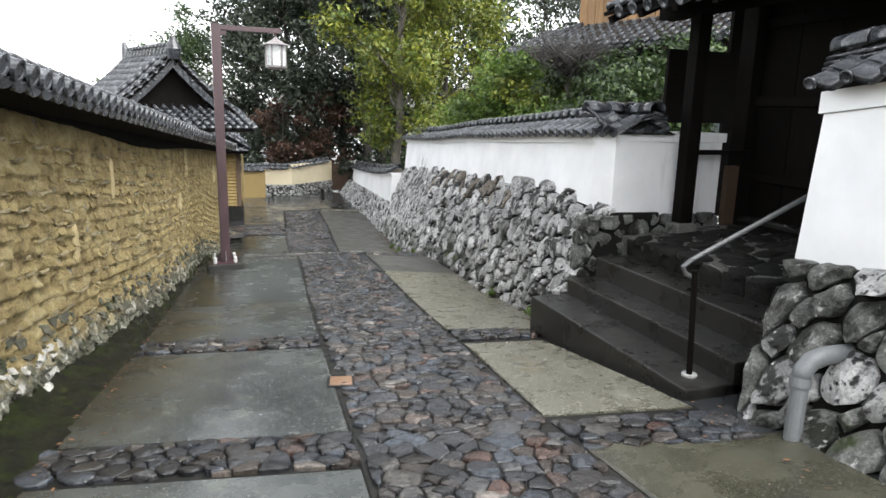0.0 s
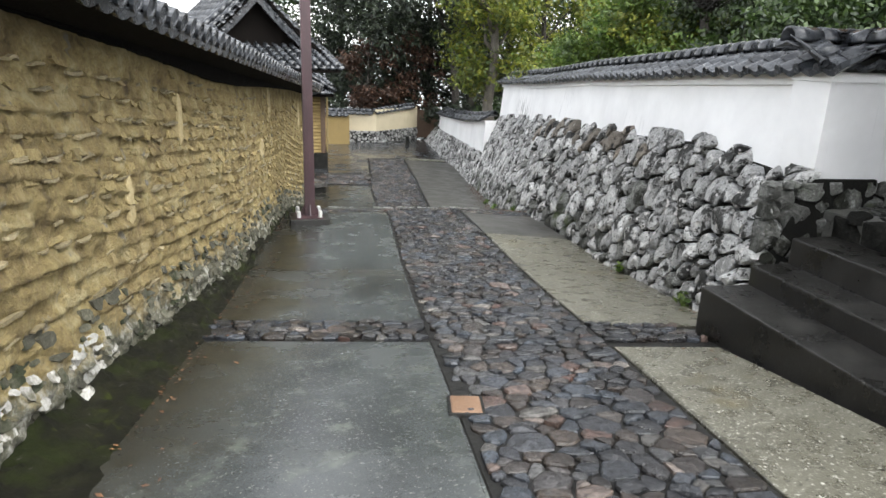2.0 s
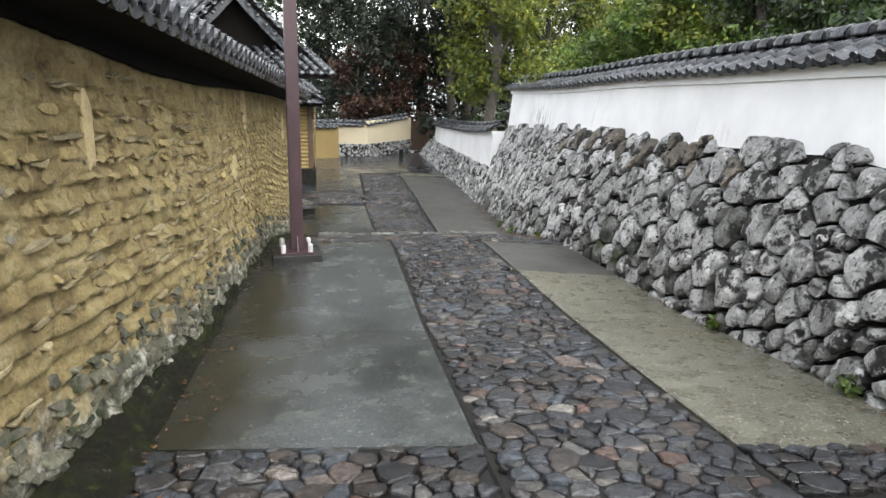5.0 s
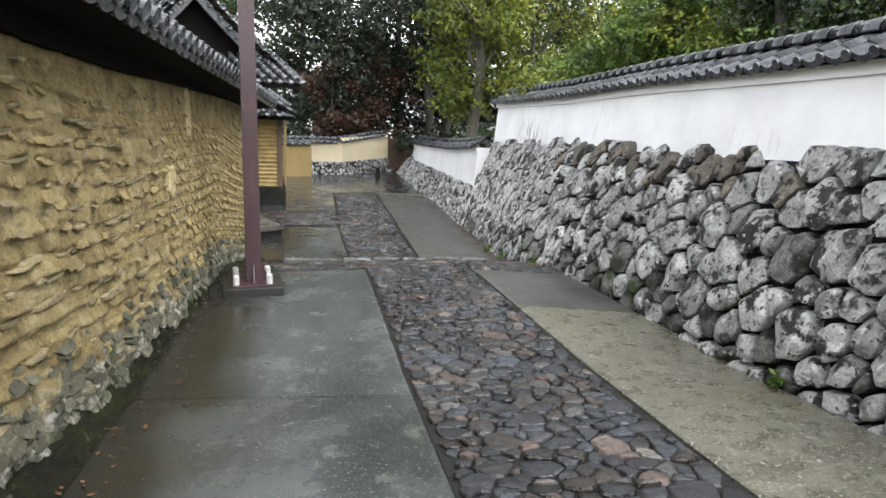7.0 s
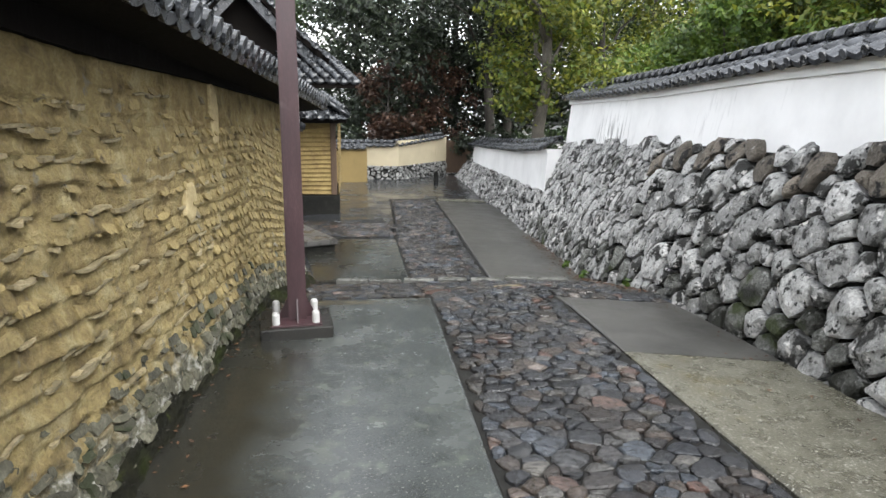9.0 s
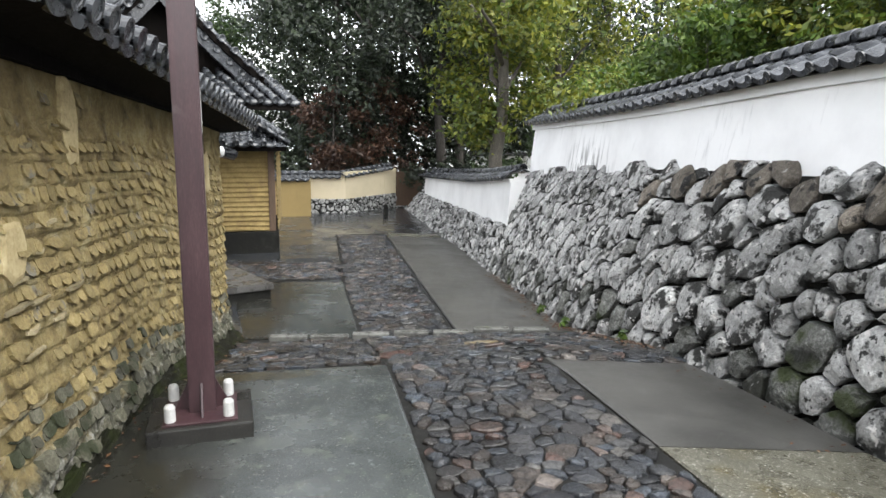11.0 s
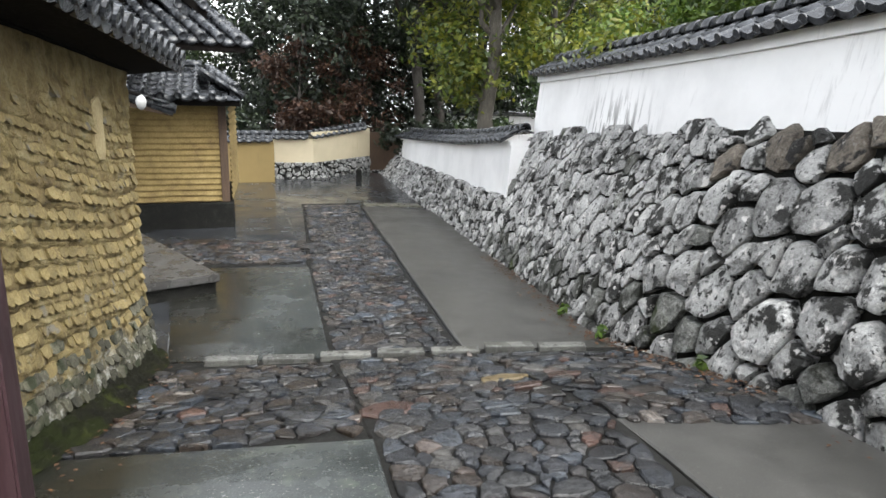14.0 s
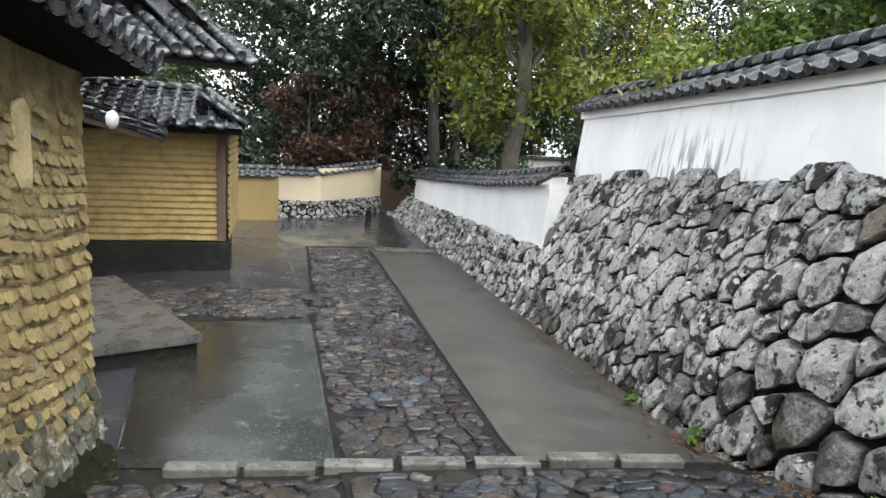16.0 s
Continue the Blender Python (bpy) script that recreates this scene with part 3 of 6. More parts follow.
def flag(poly, h, gen):
    """A paving stone: sharp worn rim, a slightly tilted and crowned top."""
    n = max(8, len(poly) + 3)
    P = rounded(poly, n, 0.05)
    c = P.mean(0)
    P = c + (P - c) * (0.95 + 0.08 * gen.random(n))[:, None]
    tilt = (gen.random(2) - 0.5) * (0.16, 0.30)
    crown = h * (0.2 + 0.7 * gen.random())
    V = [(*p, -0.03) for p in P]
    V += [(*p, h * 0.30 + float(np.dot(p - c, tilt))) for p in P]
    V += [(*(c + (p - c) * 0.90), h * (0.85 + 0.3 * gen.random()) + float(np.dot(p - c, tilt)) * 0.9) for p in P]
    V.append((*(c + (gen.random(2) - 0.5) * 0.03), h + crown))
    F = [(a * n + k, a * n + (k + 1) % n, (a + 1) * n + (k + 1) % n, (a + 1) * n + k) for a in range(2) for k in range(n)]
    return V, F + [(2 * n + k, 2 * n + (k + 1) % n, 3 * n) for k in range(n)]


def cobbles(u0, u1, v0, v1, du, dv, keep, gap=0.0035, h=0.015, clip=None):
    area = (u1 - u0) * (v1 - v0)
    near = lambda u, v: keep(u, v) or keep(u - 0.12, v) or keep(u + 0.12, v) or keep(u, v + 0.12) or keep(u, v - 0.12)
    pts = sizes(u0, u1, v0, v1, gen, lambda u, v: du * 0.70, near, ((1.7, int(7 * area)), (1.2, int(30 * area)), (0.85, int(80 * area)), (0.55, int(130 * area))), 0.58)
    for poly in cells([q[:2] for q in pts], 0.3, [q[2] * 0.45 for q in pts]):
        if len(poly) < 3:
            continue
        c = np.mean(poly, axis=0)
        if not keep(*c):
            continue
        if clip:
            poly = [np.array(clip(a, b)) for a, b in poly]
        v, f = flag(inset(poly, gap * (0.5 + 1.1 * gen.random())), h * (0.45 + 0.95 * gen.random()), gen)
        cob.append((c, [(a, b, ground_z(a, b) + d - 0.008) for a, b, d in v], f))


BANDS = ((-0.58, -0.17), (2.98, 3.5), (5.85, 6.40), (12.92, 14.9))


def clip_strip(x, y):
    return (min(max(x, line(STRIP_L, y) + 0.012), line(STRIP_R, y) - 0.012), y)


def clip_band(left):
    def clip(x, y):
        s = y + 0.2 * (x - 1.2)
        lo, hi = min(BANDS, key=lambda b: abs((b[0] + b[1]) / 2 - s))
        s = min(max(s, lo + 0.012), hi - 0.012)
        x = min(x, line(STRIP_L, y) - 0.0) if left else max(x, line(STRIP_R, y) + 0.0)
        return (x, s - 0.2 * (x - 1.2))
    return clip


inband = lambda x, y: any(lo <= y + 0.2 * (x - 1.2) <= hi for lo, hi in ((-0.58, -0.17), (2.98, 3.5), (5.85, 6.40), (12.92, 14.9)))
cobbles(0.2, 4.2, -3.0, 25.2, 0.17, 0.092, lambda x, y: line(STRIP_L, y) + 0.02 < x < line(STRIP_R, y) - 0.02 and y < 24.9 and not (14.9 < y + 0.2 * (x - 1.2) < 15.12), clip=clip_strip)
cobbles(-2.0, 0.85, -1.2, 7.2, 0.16, 0.075, lambda x, y: line(SLAB_L, y) < x < line(STRIP_L, y) + 0.02 and inband(x, y), clip=clip_band(True))
cobbles(-0.3, 1.5, 12.9, 15.6, 0.19, 0.14, lambda x, y: line(SLAB_L, y) < x < line(STRIP_L, y) + 0.02 and inband(x, y), clip=clip_band(True))
cobbles(1.75, 4.1, -1.2, 7.2, 0.17, 0.08, lambda x, y: line(STRIP_R, y) - 0.02 < x < min(line(FOOT_R, y) - 0.05, 2.9) and inband(x, y), clip=clip_band(False))
cobbles(2.45, 4.1, 12.2, 15.2, 0.20, 0.15, lambda x, y: line(STRIP_R, y) - 0.02 < x < line(FOOT_R, y) and inband(x, y), clip=clip_band(False))
cobbles(-0.6, 1.8, 19.3, 21.2, 0.17, 0.12, lambda x, y: -0.6 < x < line(STRIP_L, y) and 19.4 < y + 0.2 * (x - 1.2) < 21.1)
cob.sort(key=lambda s: abs(s[0][1] - 8.0))
COBBLES = [(v, f) for _, v, f in cob]

for a, b, y0, y1 in ((lambda y: line(STRIP_L, y) - 0.02, lambda y: line(STRIP_R, y) + 0.02, -4.0, 25.2),):
    slab("mortar_bed", a, b, y0, y1, M_JOINT, 0.0, -0.012)
slab("mortar_bed", sl, tl, 2.9, 3.55, M_JOINT, -0.2, -0.014)
slab("mortar_bed", sl, tl, 5.78, 6.46, M_JOINT, -0.2, -0.014)
slab("mortar_bed", sl, tl, 12.85, 15.15, M_JOINT, -0.2, -0.014)
slab("mortar_bed", tr, fr, 12.95, 15.15, M_JOINT, -0.2, -0.014)
slab("mortar_bed", tr, lambda y: 2.9, 2.95, 3.65, M_JOINT, -0.2, -0.014)
slab("mortar_bed", tr, lambda y: 2.95, 5.68, 6.4, M_JOINT, -0.2, -0.014)

# kerb stones across the lane at the foot of the ramp
for k in range(7):
    x = 0.42 + k * 0.455
    y = 14.98 - 0.2 * (x - 1.2) + 0.03
    z = ground_z(x + 0.2, y)
    m = Matrix.Translation((x + 0.22, y, z)) @ Matrix.Rotation(math.atan(-0.2), 4, "Z")
    part("kerb_stone", boxed((-0.212 + 0.02 * gen.random(), -0.055, -0.15), (0.205 + 0.018 * gen.random(), 0.05, 0.026 + 0.02 * gen.random()), 0.014), M_KERB, pavement, m=m)

rust = new("terracotta_block", None)
tagged(rust, "tan terracotta block set flush in the cobbles", "paving block")
rust.matrix_world = pose(0.80, 4.66, ground_z(0.8, 4.66) + 0.012, -8, 0, -10)
part("block", boxed((-0.085, -0.12, -0.02), (0.085, 0.12, 0.003), 0.012), M_RUST, rust)
part("bed", boxed((-0.1, -0.135, -0.03), (0.1, 0.135, -0.003), 0.004), M_JOINT, rust)

for x, y, a, b, mt in ((2.42, 13.72, 0.20, 0.11, M_TAN), (2.5, 13.48, 0.16, 0.08, M_RED), (2.88, 13.66, 0.17, 0.09, M_RED), (1.55, 13.3, 0.2, 0.12, M_RED)):
    poly = [np.array((x + a * math.cos(t) * (0.8 + 0.4 * gen.random()), y + b * math.sin(t) * (0.8 + 0.4 * gen.random()))) for t in np.linspace(0, 6.28, 6, False)]
    v, f = flag(poly, 0.016, gen)
    part("flagstone", data_from("flagstone", [(q, r, ground_z(q, r) + d) for q, r, d in v], f, mt), None, pavement, "tan flagstone" if mt is M_TAN else "red-brown flagstone")

def joined(*shapes):
    V, F = [], []
    for v, f in shapes:
        o = len(V)
        V += v
        F += [tuple(k + o for k in q) for q in f]
    return V, F


def joined_shapes(group):
    return joined(*group)


# ---- the long clay wall ----
wall_left = thing("wall_west", label="old ochre clay wall with embedded tile courses", category="wall", kind="structure")
Y0, Y1, STEP, NV = -6.0, 15.8, 0.024, 160
uu = np.arange(Y0, Y1 + 1e-6, STEP)
gz = np.array([line(GROUND, y) for y in uu]) - 0.05
tz = np.array([clay_top(y) for y in uu]) + 0.12
vv = np.linspace(0, 1, NV)
U, Vf = np.meshgrid(uu, vv, indexing="ij")
Z = gz[:, None] + (tz - gz)[:, None] * Vf
H = Z - gz[:, None]
near = np.clip((11.2 - U) / 2.0, 0, 1)
wav = 0.10 * (fractal(U * 0.8, H * 0.9, 11) - 0.5) + 0.035 * (fractal(U * 4, H * 3, 17) - 0.5)
# ragged courses in the older stretch
c1 = (H + wav) / 0.118
i1, f1 = np.floor(c1), c1 - np.floor(c1)
blk = np.floor((U + 0.3 * value_noise(U * 2, i1 * 3.1, 27)) / 0.16 + i1 * 0.37)
amp1 = np.clip(fractal(U * 2.6 + i1 * 7.31, i1 * 3.7, 23, 3) * 1.2 + 0.9 * value_noise(blk * 1.31, i1 * 2.7, 29) - 0.65, 0, 1)
lip1 = 0.06 * (0.25 + 0.75 * amp1) * np.clip(1 - f1, 0, 1) ** 1.7 * np.clip(f1 / 0.06, 0, 1)
# small regular lumps in the newer stretch
c2 = (H + 0.03 * (fractal(U * 1.5, H, 31) - 0.5)) / 0.112
i2, f2 = np.floor(c2), c2 - np.floor(c2)
b2 = (U + 0.07 * (i2 % 2) + 0.07 * (value_noise(U * 3, i2 * 5.1, 41) - 0.5)) / 0.145
g2 = np.abs(b2 - np.floor(b2) - 0.5) * 2
amp2 = 0.5 + 0.9 * value_noise(np.floor(b2) * 1.7, i2 * 2.3, 43)
lip2 = 0.05 * amp2 * np.clip(1.05 - f2, 0, 1) * np.clip((f2 - 0.10 * (g2 ** 2)) / 0.14, 0, 1) * np.clip(1.05 - g2 ** 6, 0, 1)
smooth_top = np.clip((tz[:, None] - 0.12 - Z) / 0.35, 0, 1)
# rough stony foot
footm = np.clip((0.5 - H + 0.25 * (fractal(U * 2, H * 2, 53) - 0.5)) / 0.25, 0, 1)
rub = 0.11 * (fractal(U * 6, H * 8, 61) - 0.5)
lip1 = lip1 * 0.72
lip2 = lip2 * 0.5
D = (near * lip1 + (1 - near) * lip2 * smooth_top.clip(0.25, 1)) * (1 - 0.6 * footm) * (0.35 + 0.65 * smooth_top) + 0.045 * (fractal(U * 3, H * 4, 71) - 0.5) + 0.066 * near * (fractal(U * 7, H * 12, 79, 4) - 0.5) + 0.024 * (fractal(U * 18, H * 20, 83) - 0.5) + footm * (rub + 0.05)
D = D - 0.05 * np.clip((Z - (tz[:, None] - 0.12)) / 0.12, 0, 1)
X = clay_x(U) + D
n_u, n_v = len(uu), NV
W = np.stack([X, U, Z], -1).reshape(-1, 3)
me = bpy.data.meshes.new("clay_face")
idx = np.arange(n_u * n_v).reshape(n_u, n_v)
quads = np.stack([idx[:-1, :-1], idx[1:, :-1], idx[1:, 1:], idx[:-1, 1:]], -1).reshape(-1, 4)
me.vertices.add(len(W))
me.vertices.foreach_set("co", W.ravel())
me.loops.add(quads.size)
me.loops.foreach_set("vertex_index", quads.ravel())
me.polygons.add(len(quads))
me.polygons.foreach_set("loop_start", np.arange(0, quads.size, 4))
me.polygons.foreach_set("loop_total", np.full(len(quads), 4))
me.polygons.foreach_set("use_smooth", np.ones(len(quads), bool))
uvl = me.uv_layers.new(name="UVMap")
uvl.data.foreach_set("uv", np.stack([U, H], -1).reshape(-1, 2)[quads.ravel()].ravel())
me.update(calc_edges=True)
me.validate()
me.materials.append(M_CLAY)
part("clay_face", me, M_CLAY, wall_left)
strip([-6, 2, 8, 15.78], lambda y: [(clay_x(y) - 0.04, y, line(GROUND, y) - 0.1), (clay_x(y) - 0.04, y, clay_top(y) + 0.1), (clay_x(y) - 0.8, y, clay_top(y) + 0.1), (clay_x(y) - 0.8, y, line(GROUND, y) - 0.1)], M_OCHRE, "wall_core", wall_left)

# near-black band: the eave shade on the wall top is put into its colour
strip(list(np.linspace(-6, 15.7, 40)), lambda y: [(clay_x(y) - 0.05, y, clay_edge(y)), (clay_x(y) + 0.05, y, clay_edge(y)), (clay_x(y) + 0.05, y, clay_top(y) + 0.03), (clay_x(y) - 0.05, y, clay_top(y) + 0.03)], M_WOOD, "wall_plate", wall_left, "shade-black timber under the eaves")

# smears of paler repair clay
M_PATCH = grained("pale_repair_clay", (0.22, 0.17, 0.085), (0.36, 0.29, 0.15), (0.47, 0.40, 0.24), (0.8, 0.95), 7, 45, 0.8, 0.01)
rg = np.random.default_rng(5)
for y, z, w, h in ((11.6, 0.42, 0.085, 0.24), (10.9, -0.12, 0.10, 0.13), (7.3, 0.62, 0.05, 0.2), (6.1, 0.2, 0.05, 0.16), (14.9, -0.1, 0.1, 0.22)):
    ring = [(w * math.copysign(abs(math.cos(a)) ** 0.6, math.cos(a)) * (0.8 + 0.4 * rg.random()), h * math.copysign(abs(math.sin(a)) ** 0.6, math.sin(a)) * (0.85 + 0.3 * rg.random())) for a in np.linspace(0, 2 * math.pi, 14, False)]
    V = [(clay_x(y + a) + d, y + a * k, z + b * k) for k, d in ((1.0, -0.03), (1.0, 0.026), (0.8, 0.036)) for a, b in ring]
    F = [(r * 14 + k, r * 14 + (k + 1) % 14, (r + 1) * 14 + (k + 1) % 14, (r + 1) * 14 + k) for r in range(2) for k in range(14)] + [tuple(range(28, 42))]
    part("repair_patch", data_from("repair_patch", V, F, M_PATCH), None, wall_left, "smear of paler clay")

# broken plates of clay and tile in courses, overlapping like shingles
plates, limy = [], []


def plate(y, z, w, h, out, dip, gen, round_end):
    iu = min(max(int((y - Y0) / STEP), 0), n_u - 1)
    iv = min(max(int((z + h * 0.5 - gz[iu]) / (tz[iu] - gz[iu]) * (NV - 1)), 0), NV - 1)
    d0 = float(D[iu, iv])
    if round_end:
        uv = [(-0.5, 1.0), (-0.52, 0.45), (-0.42, 0.15), (-0.2, 0.0), (0.2, 0.0), (0.42, 0.15), (0.52, 0.45), (0.5, 1.0)]
    else:
        uv = [(-0.45, 1.0), (-0.55, 0.5), (-0.45, 0.1), (-0.15, 0.0), (0.2, 0.02), (0.5, 0.12), (0.52, 0.6), (0.4, 1.0)]
    j = 0.06 if round_end else 0.22
    Vp = []
    for back in (0, 1):
        for a, b_ in uv:
            if not back:
                a, b_ = a + j * (gen.random() - 0.5), b_ + j * (gen.random() - 0.5)
            yy, zz = y + a * w, z + b_ * h + dip * a * w
            Vp.append((clay_x(yy) + d0 + (out * (1 - b_ * 0.9) if not back else -0.03), yy, zz))
    k = len(uv)
    Vp = Vp[:k] + [(Vp[i][0] - out - 0.03, Vp[i][1], Vp[i][2] + 0.004) for i in range(k)]
    Fp = [tuple(range(k))] + [(i, k + i, k + (i + 1) % k, (i + 1) % k) for i in range(k)]
    return Vp, Fp


pg = np.random.default_rng(77)
lime = []
for r in range(1, 40):
    y = -2.5
    while y < 15.7:
        new_part = y > 10.2 + 1.2 * pg.random()
        low = not new_part and r * 0.05 < 0.34 + 0.22 * pg.random()
        course = 0.05 if low else 0.115
        w = (0.065 + 0.06 * pg.random()) if new_part else (0.04 + 0.13 * pg.random() ** 1.5)
        z = line(GROUND, y) - 0.03 + r * course + 0.05 * (float(value_noise(np.array([y * 0.9]), np.array([r * 0.35]), 19)[0]) - 0.5) + (0.0 if new_part else 0.03 * (pg.random() - 0.5))
        top = clay_top(y) - z
        if top > 0.16 and pg.random() < (0.6 if low else 0.84 if new_part and top > 0.4 else 0.42 if top > 0.3 else 0.12):
            h = (0.045 + 0.035 * pg.random()) if new_part else (0.022 + 0.045 * pg.random())
            out = (0.012 + 0.022 * pg.random()) if new_part else (0.008 + 0.024 * pg.random() ** 2)
            s_ = plate(y + w / 2, z, w, h, out, -0.10 + 0.25 * (pg.random() - 0.5), pg, new_part)
            white = low and 1.2 < y < 5.6 and 0.09 < r * course < 0.33 and pg.random() < 0.6
            (lime if white else limy if low or (new_part and r * course < 0.28 + 0.3 * pg.random()) else plates).append(s_)
        y += w * (1.0 if new_part else 0.9 + 0.8 * pg.random() ** 2)
for nm, group, mt in (("clay_plates", plates, M_PLATE), ("limy_plates", limy, M_PLATEG), ("lime_flakes", lime, M_LIME)):
    ob = part(nm, data_from(nm, *joined_shapes(group), mt), None, wall_left)
    ob["kind"] = "stuff"

# broken tile edges that stick out of the clay
shards = []
for k in range(520):
    y = -1 + gen.random() ** 0.9 * 12.6
    hmax = clay_top(y) - line(GROUND, y)
    row = 0.118 * (gen.integers(2, 18)) + 0.010
    if row > hmax - 0.12:
        continue
    z = line(GROUND, y) - 0.05 + row - 0.10 * (float(fractal(np.array([y * 0.8]), np.array([row * 0.9]), 11)[0]) - 0.5) - 0.012
    w, t, p = 0.03 + 0.10 * gen.random() ** 1.6, 0.004 + 0.006 * gen.random(), 0.006 + 0.020 * gen.random()
    V, sag = [], (gen.random() - 0.5) * 0.03
    ends = np.linspace(-w, w, 5)
    for s in ends:
        o = p * (1 - 0.5 * abs(s / w) ** 2) * (0.75 + 0.5 * gen.random())
        zc = z + sag * (1 - (s / w) ** 2) + 0.05 * s * (gen.random() - 0.5)
        x = clay_x(y + s)
        V += [(x - 0.03, y + s, zc - t), (x + o + 0.012, y + s, zc - t - 0.006), (x + o + 0.012, y + s, zc + t - 0.006), (x - 0.03, y + s, zc + t)]
    F = [(4 * i + j, 4 * i + (j + 1) % 4, 4 * i + 4 + (j + 1) % 4, 4 * i + 4 + j) for i in range(4) for j in range(4)] + [(3, 2, 1, 0), (16, 17, 18, 19)]
    shards.append((V, F))
SHARDS = shards

# mossy bank at the foot of the clay wall
bank_u = np.arange(-6, 15.9, 0.035)


def bank(y):
    a, b = line(SLAB_L, y) + 0.06 * float(fractal(np.array([y * 2.7]), np.array([2.5]), 95)[0]), clay_x(y) + 0.05
    out = []
    for k in range(13):
        s = k / 12
        r = float(fractal(np.array([y * 5]), np.array([s * 3 + 9]), 91)[0]) - 0.5 + 0.5 * (float(value_noise(np.array([y * 19]), np.array([s * 9 + 3]), 97)[0]) - 0.5)
        x = a + (b - a) * s + 0.05 * r * (1 if k == 0 else 0.6)
        out.append((x, y, line(GROUND, y) - 0.03 + 0.11 * s ** 1.2 + 0.09 * r * min(1, 3 * s) + 0.02))
    return out


b = strip(bank_u, bank, M_MOSS, "moss_bank", None, smooth=True, close=False)
tagged(b, "mossy wet bank of soil along the wall foot", "moss", kind="stuff")


# ---- roof tiles ----
def tile_pose(p, along, up):
    x, y = Vector(along).normalized(), Vector(up)
    y = (y - x * y.dot(x)).normalized()
    z = x.cross(y)
    m = Matrix((x, y, z)).transposed().to_4x4()
    m.translation = p
    return m


def curved(section, length, thick, taper=1.0, lip=0.0):
    """A tile of a bent section (x, z), swept along y, with thickness."""
    n = len(section)
    V, F = [], []
    for y, s in ((0, 1.0), (length, taper)):
        V += [(x * s, y, z * s) for x, z in section]
        V += [(x * s, y, z * s - thick - (lip if y == 0 else 0)) for x, z in section]
    for k in range(n - 1):
        F += [(k, k + 1, 2 * n + k + 1, 2 * n + k), (n + k + 1, n + k, 3 * n + k, 3 * n + k + 1), (k + 1, k, n + k, n + k + 1), (2 * n + k, 2 * n + k + 1, 3 * n + k + 1, 3 * n + k)]
    F += [(0, 2 * n, 3 * n, n), (n - 1, 2 * n - 1, 4 * n - 1, 3 * n - 1)]
    return V, F


def disc(r, depth, n=14, y=0.0, cz=0.0):
    V = [(r * math.cos(a), y - depth * f, cz + r * s * math.sin(a)) for f, s in ((0, 1), (1, 1)) for a in np.linspace(0, 2 * math.pi, n, False)]
    V += [(0.72 * r * math.cos(a), y - depth, cz + 0.72 * r * math.sin(a)) for a in np.linspace(0, 2 * math.pi, n, False)]
    V += [(0.66 * r * math.cos(a), y - depth * 0.7, cz + 0.66 * r * math.sin(a)) for a in np.linspace(0, 2 * math.pi, n, False)]
    F = [(i * n + k, i * n + (k + 1) % n, (i + 1) * n + (k + 1) % n, (i + 1) * n + k) for i in range(3) for k in range(n)]
    F.append(tuple(range(3 * n, 4 * n)))
    return V, F


arc = lambda r, a0, a1, n: [(r * math.cos(a), r * math.sin(a)) for a in np.linspace(a0, a1, n)]
CR = 0.062
COVER = data_from("cover_tile", *curved(arc(CR, math.pi, 0, 9), 0.30, 0.014, 0.94), M_TILE, True)
COVER_EAVE = data_from("eave_cover_tile", *joined(curved(arc(CR, math.pi, 0, 9), 0.30, 0.014, 0.94), disc(CR + 0.003, 0.02)), M_TILE)
PAN = data_from("pan_tile", *curved([(x, 0.035 * (x / 0.10) ** 2 - 0.03) for x in np.linspace(-0.105, 0.105, 7)], 0.31, 0.016), M_TILE)
PAN_EAVE = data_from("eave_pan_tile", *curved([(x, 0.035 * (x / 0.10) ** 2 - 0.03) for x in np.linspace(-0.105, 0.105, 7)], 0.31, 0.02, 1.0, 0.035), M_TILE)
wave = [(x, 0.026 * math.cos((x + 0.135) / 0.27 * 2 * math.pi * 0.93) - 0.004) for x in np.linspace(-0.135, 0.135, 13)]
WAVE = data_from("wave_tile", *curved(wave, 0.27, 0.018), M_TILE, True)
WAVE_EAVE = data_from("eave_wave_tile", *joined(curved(wave, 0.27, 0.02, 1.0, 0.03), disc(0.04, 0.012, 12, 0.0, 0.0) if False else ([(x - 0.125, y, z) for x, y, z in disc(0.042, 0.014, 12, 0.0, -0.01)[0]], disc(0.042, 0.014, 12, 0.0, -0.01)[1])), M_TILE)
RIDGE = data_from("ridge_cap_tile", *curved([(x, z * 0.95) for x, z in arc(0.085, math.pi * 1.05, -0.05 * math.pi, 9)], 0.27, 0.02, 0.88), M_TILE, True)
NOSHI = data_from("ridge_course_tile", *curved([(x, -0.35 * abs(x)) for x in np.linspace(-0.115, 0.115, 5)], 0.262, 0.022), M_TILE)


def join_meshes(name, items, parent, mat=M_TILE, smooth=True):
    """Many placed copies of small meshes in one part of kind stuff."""
    V, F = [], []
    for me, m in items:
        o = len(V)
        V += [m @ v.co for v in me.vertices]
        F += [tuple(i + o for i in p.vertices) for p in me.polygons]
    ob = part(name, data_from(name, V, F, mat, smooth), None, parent)
    ob["kind"] = "stuff"
    return ob


LATE = []  # small pieces placed at the end of the file


